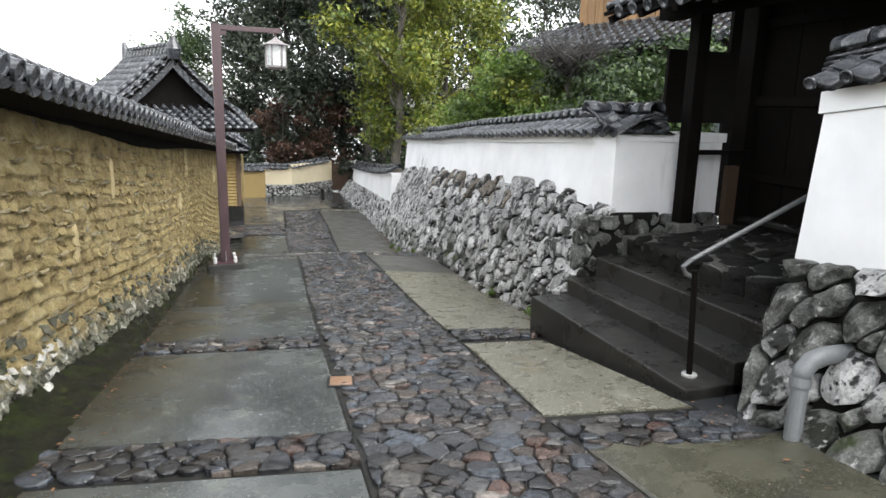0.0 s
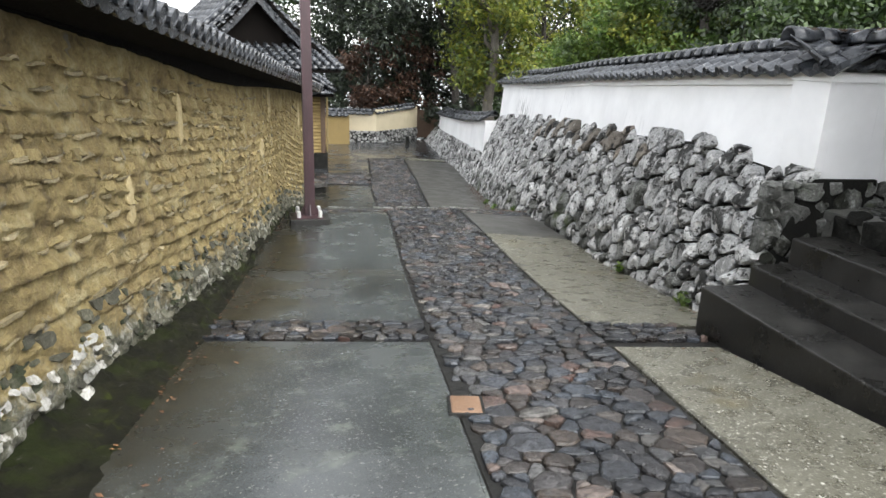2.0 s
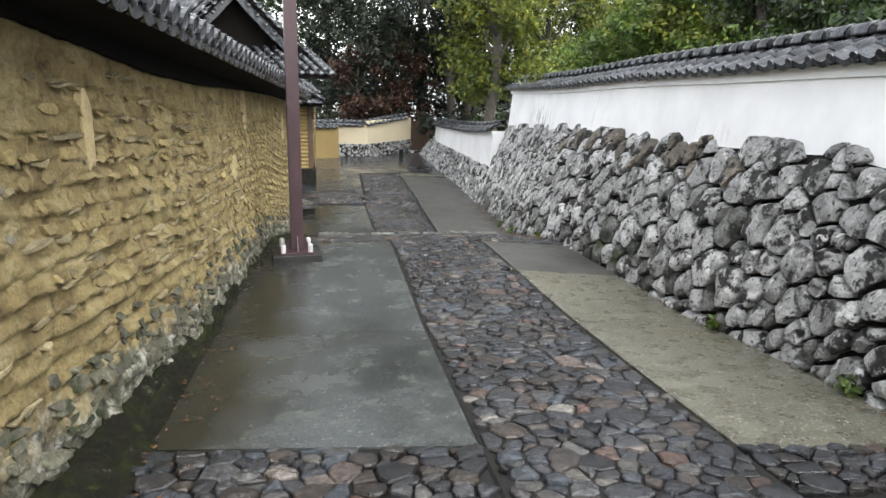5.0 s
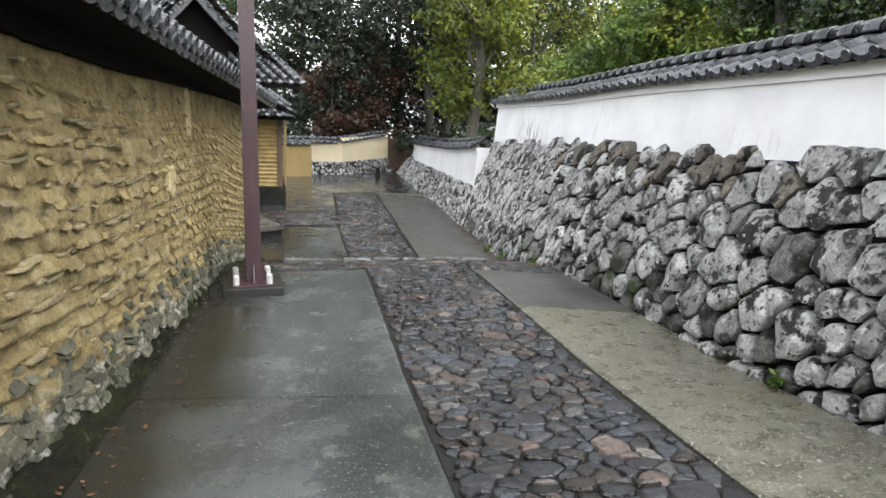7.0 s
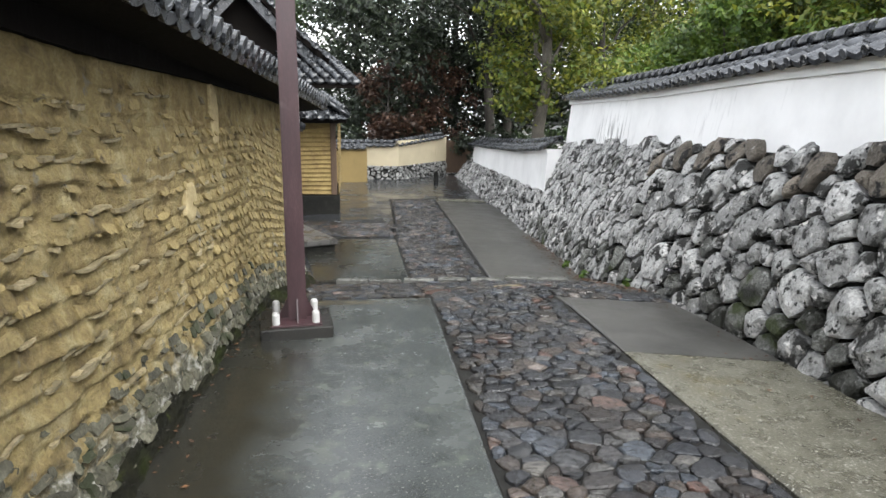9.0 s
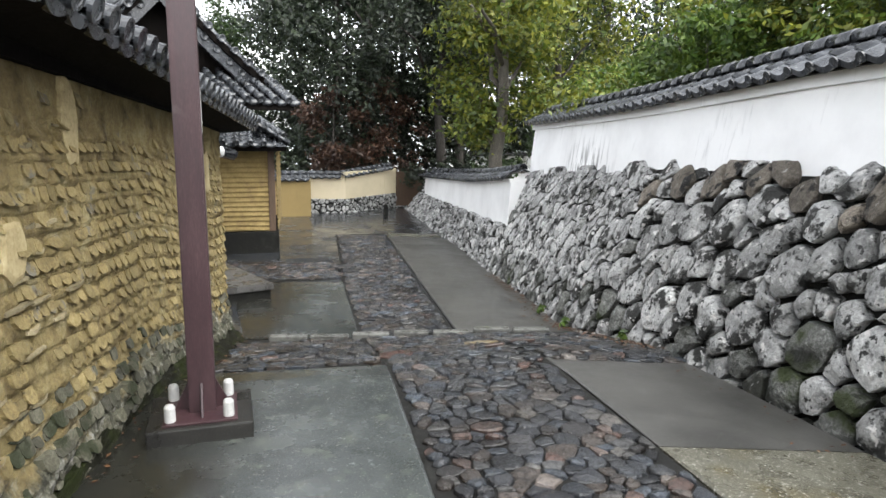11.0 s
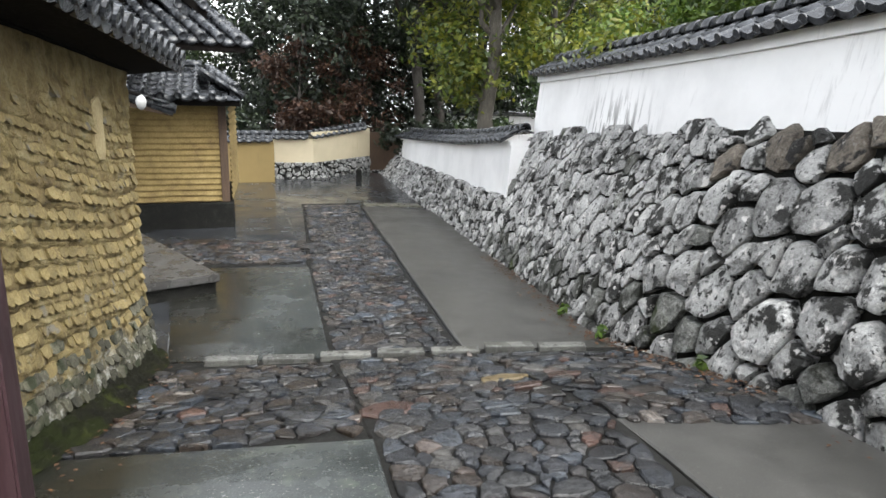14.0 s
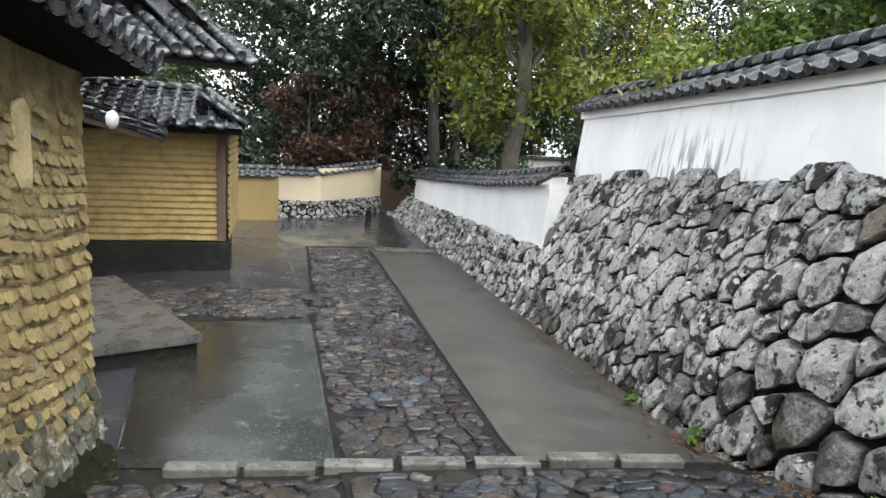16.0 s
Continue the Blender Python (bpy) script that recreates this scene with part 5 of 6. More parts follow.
# ---- street lamp ----
PX, PY = 0.03, 11.84
lamp = thing("street_lamp", (PX, PY, ground_z(PX, PY)), "maroon steel lamp post with a hanging lantern", "street lamp", turn=3)
part("base_plate", boxed((-0.31, -0.26, -0.06), (0.29, 0.26, 0.115), 0.012), M_STEP, lamp, "dark concrete footing")
part("flange", boxed((-0.22, -0.22, 0.115), (0.20, 0.20, 0.13), 0.003), M_POLE, lamp)
bm = bmesh.new()
prof = [(0.078, 0.11), (0.072, 4.08)]
vs = [[bm.verts.new((sx * r, sy * r, z)) for sx, sy in ((-1, -1), (1, -1), (1, 1), (-1, 1))] for r, z in prof]
for k in range(4):
    bm.faces.new((vs[0][k], vs[0][(k + 1) % 4], vs[1][(k + 1) % 4], vs[1][k]))
bm.faces.new(vs[1])
bmesh.ops.bevel(bm, geom=[e for e in bm.edges], offset=0.008, segments=2, affect="EDGES")
part("post", bm, M_POLE, lamp)
for a in range(4):
    bm = bmesh.new()
    q = [bm.verts.new(p) for p in ((0.07, -0.006, 0.11), (0.17, -0.006, 0.12), (0.07, -0.006, 0.33), (0.07, 0.006, 0.11), (0.17, 0.006, 0.12), (0.07, 0.006, 0.33))]
    for f in ((0, 1, 2), (5, 4, 3), (0, 3, 4, 1), (1, 4, 5, 2), (2, 5, 3, 0)):
        bm.faces.new([q[i] for i in f])
    part("gusset", bm, M_POLE, lamp, m=Matrix.Rotation(a * math.pi / 2, 4, "Z"))
    c = part("bolt_cap", tube([(0, 0, 0.12), (0, 0, 0.215), (0, 0, 0.23), (0, 0, 0.236)], [0.033, 0.032, 0.024, 0.006], 14), M_CAP, lamp, "white bolt cap", m=Matrix.Translation((0.165 * (1 if a in (0, 3) else -1) - 0.015, 0.16 * (1 if a < 2 else -1), 0)))
part("arm", boxed((0.05, -0.04, 3.98), (1.05, 0.04, 4.06), 0.006), M_POLE, lamp)
part("arm_bracket", boxed((0.07, -0.03, 3.90), (0.16, 0.03, 3.98), 0.006), M_POLE, lamp)
part("notice", boxed((0.072, -0.03, 1.8), (0.077, 0.03, 2.05)), M_CAP, lamp, "small pale notice strip")
LX = 0.95
part("hanger", tube([(LX, 0, 3.98), (LX, 0, 3.86)], 0.02), M_POLE, lamp)
bm = tube([(LX, 0, 3.79), (LX, 0, 3.80), (LX, 0, 3.83), (LX, 0, 3.88), (LX, 0, 3.92)], [0.25, 0.245, 0.15, 0.06, 0.02], 6)
roofp = part("lantern_roof", bm, M_GREYLAMP, lamp, "grey hexagonal lantern roof")
part("lantern_glass", tube([(LX, 0, 3.46), (LX, 0, 3.79)], [0.155, 0.165], 6), M_GLASSW, lamp, "frosted white glass")
part("lantern_base", tube([(LX, 0, 3.40), (LX, 0, 3.43), (LX, 0, 3.46)], [0.12, 0.18, 0.18], 6), M_GREYLAMP, lamp)
for a in np.linspace(0, 2 * math.pi, 6, False):
    s = Vector((0.3, 0.9, 0.2))
    part("lantern_bar", boxed((-0.012, -0.012, 3.45), (0.012, 0.012, 3.8)), M_GREYLAMP, lamp, m=Matrix.Translation((LX + 0.165 * math.cos(a), 0.165 * math.sin(a), 0)))

# ---- the second gate, set at an angle to the lane ----
ANG = 24
def tg(x, y, z):
    a = radians(ANG)
    return (-1.1 + x * math.cos(a) - y * math.sin(a), 19.5 + x * math.sin(a) + y * math.cos(a), z)
slabst = thing("entrance_slab", label="flat wet stone slab before the side gate", category="stone slab")
bm = bmesh.new()
q = [(-0.7, 17.32), (0.52, 17.72), (-0.62, 20.2), (-1.9, 19.8)]
top = [bm.verts.new((x, y, -1.965)) for x, y in q]
low = [bm.verts.new((x, y, -2.06)) for x, y in q]
bm.faces.new(top)
bm.faces.new(low[::-1])
for k in range(4):
    bm.faces.new((top[(k + 1) % 4], top[k], low[k], low[(k + 1) % 4]))
bmesh.ops.bevel(bm, geom=list(bm.edges), offset=0.012, segments=2, affect="EDGES")
part("tread", bm, M_STONEB, slabst)
bm = bmesh.new()
top = [bm.verts.new((-0.55 + (x + 0.55) * 0.95, y + 0.05, -2.06)) for x, y in q]
low = [bm.verts.new((-0.55 + (x + 0.55) * 0.95, y + 0.03, -2.4)) for x, y in q]
bm.faces.new(top)
for k in range(4):
    bm.faces.new((top[(k + 1) % 4], top[k], low[k], low[(k + 1) % 4]))
part("footing", bm, M_ROCKD, slabst)

side_gate = thing("side_gate", label="dark timber gatehouse with a steep gabled tile roof", category="gate")
for x, y in ((-1.7, 0.4), (-1.7, 3.0)):
    p = tg(x, y, 0)
    part("post", boxed((-0.11, -0.11, -2.3), (0.11, 0.11, 0.95), 0.01), M_WOOD, side_gate, m=pose(p[0], p[1], 0, 0, 0, ANG))
bm = bmesh.new()
HALF, RIDGE_Z, EAVE_Z, LEN = 1.95, 2.62, 0.98, 3.6
curve = [(s * HALF, RIDGE_Z - (RIDGE_Z - EAVE_Z) * (1.28 * s - 0.28 * s * s)) for s in np.linspace(0, 1, 8)]
for side in (1, -1):
    V, F = [], []
    for y in (-0.15, LEN):
        for dz in (0, -0.12):
            V += [tg(side * x, y, z + dz) for x, z in curve]
    for k in range(7):
        F += [(k, k + 1, 17 + k, 16 + k), (9 + k, 8 + k, 24 + k, 25 + k), (k + 1, k, 8 + k, 9 + k)]
    F.append((7, 15, 31, 23))
    part("roof_deck", data_from("roof_deck", V, F, M_WOOD), None, side_gate)
V = [tg(x * s, 0.25, z - 0.1) for s in (1, -1) for x, z in (curve if s == 1 else curve[::-1])]
part("gable_board", data_from("gable_board", V, [tuple(range(len(V)))], M_WOOD), None, side_gate)
side_roof = thing("gate_roof", label="steep grey barrel-tile roof of the side gate", category="roof", kind="structure")
items = []
for side in (1, -1):
    dist = np.concatenate([[0], np.cumsum([math.hypot(b[0] - a[0], b[1] - a[1]) for a, b in zip(curve, curve[1:])])])
    for j in range(int(LEN / 0.24)):
        y = j * 0.24
        s = dist[-1] + 0.06
        r = 0
        while s > 0.15:
            f = lambda t: (float(np.interp(t, dist, [c[0] for c in curve])), float(np.interp(t, dist, [c[1] for c in curve])))
            a, b2_ = f(s), f(max(s - 0.25, 0))
            p, q2 = Vector(tg(side * a[0], y, a[1])), Vector(tg(side * b2_[0], y, b2_[1]))
            along = Vector(tg(0, 1, 0)) - Vector(tg(0, 0, 0))
            m = tile_pose(p, along * side, q2 - p)
            items.append((COVER_EAVE if r == 0 else COVER, m @ pose(0, 0, 0.04)))
            items.append((PAN_EAVE if r == 0 else PAN, m @ pose(0.12, 0, 0.01)))
            s -= 0.255
            r += 1
    # verge: end tiles facing outwards and a descending ridge
    for k in range(9):
        t = dist[-1] * (k + 0.5) / 9
        x, z = float(np.interp(t, dist, [c[0] for c in curve])), float(np.interp(t, dist, [c[1] for c in curve]))
        p = Vector(tg(side * x, -0.22, z + 0.02))
        items.append((COVER_EAVE, tile_pose(p, Vector(tg(1, 0, 0)) - Vector(tg(0, 0, 0)), Vector(tg(0, 1, 0)) - Vector(tg(0, 0, 0)))))
    for k in range(8):
        t = dist[-1] * (k + 0.6) / 9
        x, z = float(np.interp(t, dist, [c[0] for c in curve])), float(np.interp(t, dist, [c[1] for c in curve]))
        items.append((COVER_EAVE, tile_pose(Vector(tg(side * x * 0.93, -0.1, z - 0.13)), Vector(tg(1, 0, 0)) - Vector(tg(0, 0, 0)), Vector(tg(0, 1, 0)) - Vector(tg(0, 0, 0)))))
    Vb = [tg(side * x, yy, z - dz) for yy in (-0.08, 0.0) for dz in (0.1, 0.36) for x, z in curve]
    Fb = []
    for k in range(7):
        Fb += [(k, k + 1, 9 + k, 8 + k), (17 + k, 16 + k, 24 + k, 25 + k), (8 + k, 9 + k, 25 + k, 24 + k)]
    part("barge_board", data_from("barge_board", Vb, Fb, M_TILE), None, side_gate)
    ridge_run(side_roof, [tg(side * x, 0.28, z + 0.08) for x, z in curve[1:]], 2, True, False, 0.9)
join_meshes("roof_tiles", items, side_roof)
ridge_run(side_roof, [tg(0, -0.1, RIDGE_Z + 0.03), tg(0, LEN, RIDGE_Z + 0.03)], 5, True, False, 1.1)
part("finial", tube([tg(0, -0.2, RIDGE_Z - 0.15), tg(0, -0.22, RIDGE_Z + 0.1), tg(0, -0.2, RIDGE_Z + 0.28), tg(0, -0.22, RIDGE_Z + 0.42)], [0.16, 0.2, 0.12, 0.05], 10), M_TILE, side_roof, "ridge-end ornament tile")
part("finial", tube([tg(0, LEN - 0.1, RIDGE_Z), tg(0, LEN, RIDGE_Z + 0.3), tg(0, LEN + 0.06, RIDGE_Z + 0.45)], [0.14, 0.10, 0.06], 10), M_TILE, side_roof)
# low eave in front of the gable
V = [tg(-2.0, -0.9, 0.72), tg(1.85, -0.9, 0.72), tg(1.85, 0.3, 1.2), tg(-2.0, 0.3, 1.2), tg(-2.0, -0.9, 0.6), tg(1.85, -0.9, 0.6), tg(1.85, 0.3, 1.08), tg(-2.0, 0.3, 1.08)]
part("eave_deck", data_from("eave_deck", V, [(0, 1, 2, 3), (7, 6, 5, 4), (0, 4, 5, 1), (1, 5, 6, 2), (2, 6, 7, 3), (3, 7, 4, 0)], M_WOOD), None, side_gate)
d = Vector(tg(0, 1, 0)) - Vector(tg(0, 0, 0))
barrel_roof(side_roof, [tg(-2.0, -0.95, 0.74), tg(1.88, -0.95, 0.74)], (d.x, d.y), 5, 0.24, False, 0.4)
# made-up ball for a small bright spot, taken for a downpipe bracket
eave_spot = thing("eave_ball", label="small white ball standing in for a bright spot under the eave", category="lamp")
part("globe", tube([(-0.12, 17.2, -0.06), (-0.12, 17.2, -0.03), (-0.12, 17.2, 0.03), (-0.12, 17.2, 0.07), (-0.12, 17.2, 0.09)], [0.015, 0.042, 0.052, 0.035, 0.008], 14), M_CAP, eave_spot, smooth=True)
part("bracket", tube([(-0.12, 17.2, 0.08), (-0.3, 17.2, 0.14), (-0.6, 17.2, 0.14)], 0.02, 8), M_WOOD, eave_spot)

# ---- clay-walled lodge beyond the side gate ----
lodge = thing("gate_lodge", label="small lodge with striped ochre clay walls and tiled roof", category="building")


def striped(p0, p1, z0, z1, name):
    """Wall of rounded clay courses with shadowed seams."""
    n = 120
    L = math.dist(p0, p1)
    us_, V, F = np.linspace(0, 1, max(3, int(L / 0.05))), [], []
    dx, dy = (p1[0] - p0[0]) / L, (p1[1] - p0[1]) / L
    for u in us_:
        for k in range(n):
            h = k / (n - 1) * (z1 - z0)
            wv = 0.02 * (float(value_noise(np.array([u * L * 3]), np.array([h * 2]), 5)[0]) - 0.5)
            f = ((h + wv) / 0.105) % 1
            sc_ = 0.5 + 0.5 * abs(math.sin((u * L) * 14 + h * 3))
            dd = 0.05 * (1 - f) ** 1.1 * min(1, max(0.0, f - 0.05 * sc_) / 0.12) * (0.75 + 0.25 * sc_)
            V.append((p0[0] + (p1[0] - p0[0]) * u + dy * dd, p0[1] + (p1[1] - p0[1]) * u - dx * dd, z0 + h))
    for i in range(len(us_) - 1):
        for k in range(n - 1):
            F.append((i * n + k, (i + 1) * n + k, (i + 1) * n + k + 1, i * n + k + 1))
    part(name, data_from(name, V, F, M_OCHRESTRIPE, True), None, lodge)


M_OCHRESTRIPE = grained("striped_clay", (0.10, 0.064, 0.024), (0.225, 0.16, 0.058), (0.31, 0.24, 0.105), (0.8, 0.95), 5, 50, 0.5, 0.01)
striped((-2.0, 22.6), (0.52, 22.6), -1.95, -0.2, "clay_wall")
striped((0.66, 22.7), (0.80, 25.2), -1.95, -0.2, "clay_wall")
part("wall_core", boxed((-2.2, 22.64, -2.4), (0.62, 25.2, -0.2)), M_OCHRE, lodge)
part("plinth", boxed((-2.2, 22.5, -2.6), (0.70, 25.2, -1.96), 0.02), M_ROCKD, lodge, "dark mossy stone plinth")
part("corner_post", boxed((0.5, 22.54, -1.95), (0.64, 22.7, -0.15), 0.008), M_BROWN, lodge)
part("eave_board", boxed((-2.3, 22.05, -0.2), (0.88, 25.6, -0.1), 0.01), M_WOOD, lodge)
V = [(-2.4, 22.0, -0.1), (0.9, 22.0, -0.1), (0.9, 25.6, -0.1), (-2.4, 25.6, -0.1), (-2.4, 23.4, 0.42), (0.35, 23.4, 0.42), (0.35, 24.2, 0.42), (-2.4, 24.2, 0.42)]
part("roof_deck", data_from("roof_deck", V, [(0, 1, 5, 4), (1, 2, 6, 5), (2, 3, 7, 6), (4, 5, 6, 7), (3, 0, 4, 7)], M_TILE), None, lodge)
lodge_roof = thing("lodge_roof", label="hipped barrel-tile roof of the lodge", category="roof", kind="structure")
barrel_roof(lodge_roof, [(-2.4, 21.98, -0.06), (0.62, 21.98, -0.06)], (0, 1), 5, 0.27, False, 0.37)
ridge_run(lodge_roof, [(-2.4, 23.4, 0.42), (0.4, 23.4, 0.42)], 2, True, False)
ridge_run(lodge_roof, [(0.35, 23.4, 0.42), (0.95, 22.0, 0.0)], 1, True, False)
barrel_roof(lodge_roof, [(0.92, 22.1, -0.06), (0.92, 25.5, -0.06)], (-1, 0), 3, 0.27, False, 0.6)
# small lean-to roof between wall and lodge
lean = thing("lean_to_roof", label="small tiled lean-to roof with brown rafters", category="roof", kind="structure")
part("deck", boxed((0, 0, 0), (1.2, 1.6, 0.06)), M_BROWN, lean, m=pose(-1.25, 20.4, -0.02, 0, 14, 10))
barrel_roof(lean, [(-0.05, 20.35, -0.22), (-0.25, 22.0, -0.22)], (-1, -0.1), 4, 0.24, False, 0.25)

# ---- walls that close the view down the lane ----
end_wall = thing("wall_end", label="pale ochre plastered wall on a rubble base", category="wall", kind="structure")


def end_run(p0, p1, z_top, z_mid, z_low, mat, nm):
    L = math.dist(p0, p1)
    nx_, ny_ = (p1[1] - p0[1]) / L * 0.4, -(p1[0] - p0[0]) / L * 0.4
    bm = bmesh.new()
    q = [(p0[0], p0[1]), (p1[0], p1[1]), (p1[0] - nx_, p1[1] - ny_), (p0[0] - nx_, p0[1] - ny_)]
    lo, hi = [bm.verts.new((*p, z_mid)) for p in q], [bm.verts.new((*p, z_top)) for p in q]
    for k in range(4):
        bm.faces.new((lo[k], lo[(k + 1) % 4], hi[(k + 1) % 4], hi[k]))
    bm.faces.new(hi)
    part(nm, bm, mat, end_wall)


E1, E2, E3 = (1.85, 30.0), (3.0, 29.8), (5.05, 31.6)
end_run((-3.0, 29.2), (1.83, 29.2), -1.44, -2.6, -2.6, M_OCHRE, "plaster_face")
end_run(E1, E2, -1.42, -2.12, -2.6, M_OCHREP, "plaster_face")
end_run(E2, E3, -1.22, -2.12, -2.6, M_OCHREP, "plaster_face")
part("fence_board", boxed((5.0, 31.7, -2.6), (7.2, 31.8, -1.35)), M_BROWN, end_wall)
end_roof = thing("wall_roof", label="tiled coping of the end wall", category="roof", kind="structure")
coping(end_roof, [(-3.0, 29.1, -1.42), (1.9, 29.1, -1.42)], (0, 1), False, 2, 0.4, 0, 1)
coping(end_roof, [(1.85, 29.9, -1.40), (3.0, 29.7, -1.40)], (0, 1), False, 1, 0.4, 0, 1)
coping(end_roof, [(3.0, 29.7, -1.38), (5.1, 31.5, -1.20)], (-0.6, 0.8), False, 1, 0.4, 0, 1)
ROCKS_D = []
for p0, p1 in ((E1, E2), (E2, E3)):
    L = math.dist(p0, p1)
    pts = sizes(0, L, -0.02, 0.5, g2n, lambda u, v: 0.2, None)
    for (u, v, r), poly in zip(pts, cells([(a, b) for a, b, _ in pts], 0.4, [r * 0.5 for _, _, r in pts])):
        if len(poly) < 3:
            continue
        vs, fs = rock(inset([np.array((min(max(a, 0), L), min(max(b, -0.05), 0.52))) for a, b in poly], 0.008), 0.07, g2n, 8, False)
        n_ = ((p1[1] - p0[1]) / L, -(p1[0] - p0[0]) / L)
        ROCKS_D.append(([(p0[0] + (p1[0] - p0[0]) * a / L + n_[0] * d, p0[1] + (p1[1] - p0[1]) * a / L + n_[1] * d, -2.62 + b) for a, b, d in vs], fs))
    end_run(p0, p1, -2.115, -2.9, -2.9, M_GAP, "rubble_fill")
bollard = thing("bollard", (4.25, 29.2, -2.58), "short dark stone bollard at the lane end", "bollard")
part("shaft", tube([(0, 0, -0.1), (0, 0, 0.3), (0, 0, 0.34)], [0.09, 0.08, 0.05], 10), M_ROCKD, bollard)

# ---- raised garden behind the white walls ----
gys = [6.42] + list(np.arange(7.0, 33, 1.5))
V, F = [], []
gx = [0.45, 3, 6, 10, 16, 30, 60]
for y in gys:
    z = line(STONE_TOP, y) if y < 19.6 else line(LOW_STONE, y) + 0.1
    x0 = top_x(y) if y < 19.7 else lx(y)
    for k, g in enumerate(gx):
        V.append((x0 + g, y, z - 0.04 + 0.05 * g + (0.15 * math.sin(y * 1.3 + g) if k else 0)))
n = len(gx)
F = [(j * n + i, j * n + i + 1, (j + 1) * n + i + 1, (j + 1) * n + i) for j in range(len(gys) - 1) for i in range(n - 1)]
tagged(new("garden_ground", data_from("garden_ground", V, F, M_EARTH, True)), "dark garden soil behind the wall", "ground", kind="structure")

# ---- plants ----
tgen = np.random.default_rng(21)


def leaves(name, blobs, count, size, mat, parent, flat=0.6, label=""):
    """Many small bent leaves in uneven clumps; blobs: (x, y, z, radius, squash)."""
    B = np.array(blobs, float)
    w = B[:, 3] ** 2
    pick = tgen.choice(len(B), count, p=w / w.sum())
    d = tgen.normal(size=(count, 3))
    d /= np.linalg.norm(d, axis=1)[:, None]
    rr = B[pick, 3] * (0.55 + 0.5 * tgen.random(count) ** 0.6) * (0.8 + 0.4 * np.sin(d[:, 0] * 5 + d[:, 2] * 7 + pick))
    c = B[pick, :3] + d * rr[:, None] * np.stack([np.ones(count), np.ones(count), B[pick, 4]], -1)
    nrm = d + 0.9 * tgen.normal(size=(count, 3)) + np.array([0, 0, flat])
    nrm /= np.linalg.norm(nrm, axis=1)[:, None]
    a = np.cross(nrm, tgen.normal(size=(count, 3)))
    a /= np.linalg.norm(a, axis=1)[:, None]
    b = np.cross(nrm, a)
    s = size * (0.6 + 0.8 * tgen.random(count))[:, None]
    P = np.stack([c - a * s, c - b * s * 0.45, c + a * s - nrm * s * 0.25, c + b * s * 0.45], 1).reshape(-1, 3)
    me = bpy.data.meshes.new(name)
    me.vertices.add(count * 4)
    me.vertices.foreach_set("co", P.ravel())
    me.loops.add(count * 4)
    me.loops.foreach_set("vertex_index", np.arange(count * 4))
    me.polygons.add(count)
    me.polygons.foreach_set("loop_start", np.arange(0, count * 4, 4))
    me.polygons.foreach_set("loop_total", np.full(count, 4))
    me.update(calc_edges=True)
    me.materials.append(mat)
    return part(name, me, mat, parent, label)


def limb(bm_list, p0, p1, r0, r1, sag=0.3):
    p0, p1 = Vector(p0), Vector(p1)
    pts_, L = [], (p1 - p0).length
    for k in range(6):
        t = k / 5
        pts_.append(p0.lerp(p1, t) + Vector((tgen.normal() * 0.04 * L, tgen.normal() * 0.04 * L, sag * L * 0.2 * math.sin(t * math.pi))) * (0 < k < 5))
    bm_list.append((pts_, [r0 + (r1 - r0) * k / 5 for k in range(6)]))


def tree(place, height, radius, crown_base, label, leaf, bark, count, size, trunk=0.2, name="tree", category="tree", lean=(0, 0), clumps=16, limbs=9, shape=0.8):
    x, y, z = place
    t = thing(name, place, label, category, "trees beyond the walls")
    top = Vector((lean[0] * height, lean[1] * height, height * 0.86))
    path = [Vector((0, 0, -0.3)).lerp(top, k / 7) + Vector((tgen.normal(), tgen.normal(), 0)) * 0.07 * (k > 0) * trunk / 0.2 for k in range(8)]
    rad = [trunk * (1.35 if k == 0 else 1.0) * (1 - 0.85 * k / 7) for k in range(8)]
    part("trunk", tube(path, rad, 12), bark, t, smooth=True)
    blobs, brs = [], []
    for k in range(clumps):
        f = tgen.random()
        h = crown_base + (height - crown_base) * f
        spread = radius * (1 - abs(2 * f - 0.75) ** 2 * 0.55) * (0.12 + 0.93 * tgen.random())
        a = tgen.random() * 2 * math.pi
        c = (lean[0] * h + spread * math.cos(a), lean[1] * h + spread * math.sin(a), h)
        blobs.append((*c, radius * (0.26 + 0.26 * tgen.random()), shape))
        if k < limbs:
            kk = min(6.5, max(1.0, (h * 0.72) / (height * 0.86) * 7))
            j = int(kk)
            limb(brs, path[j].lerp(path[min(j + 1, 7)], kk - j), c, max(0.02, rad[j] * 0.5), 0.012)
    for p, r in brs:
        part("limb", tube(p, r, 7), bark, t, smooth=True)
    leaves("crown", blobs, count, size, leaf, t)
    return t


def shrub(place, rx, h, label, leaf, count, size, clumps=9):
    t = thing("shrub", place, label, "shrub", "shrubs behind the walls")
    blobs = [(tgen.normal() * rx * 0.45, tgen.normal() * rx * 0.45, h * (0.25 + 0.6 * tgen.random()), min(rx, h) * (0.28 + 0.2 * tgen.random()), 0.85) for _ in range(clumps)]
    for k in range(4):
        a = k * 1.7
        part("stem", tube([(0.05 * math.cos(a), 0.05 * math.sin(a), -0.15), (0.2 * math.cos(a) * rx, 0.2 * math.sin(a) * rx, h * 0.35), (0.35 * math.cos(a) * rx, 0.35 * math.sin(a) * rx, h * 0.7)], [0.03, 0.022, 0.008], 6), M_BARK, t)
    leaves("foliage", blobs, count, size, leaf, t)
    return t


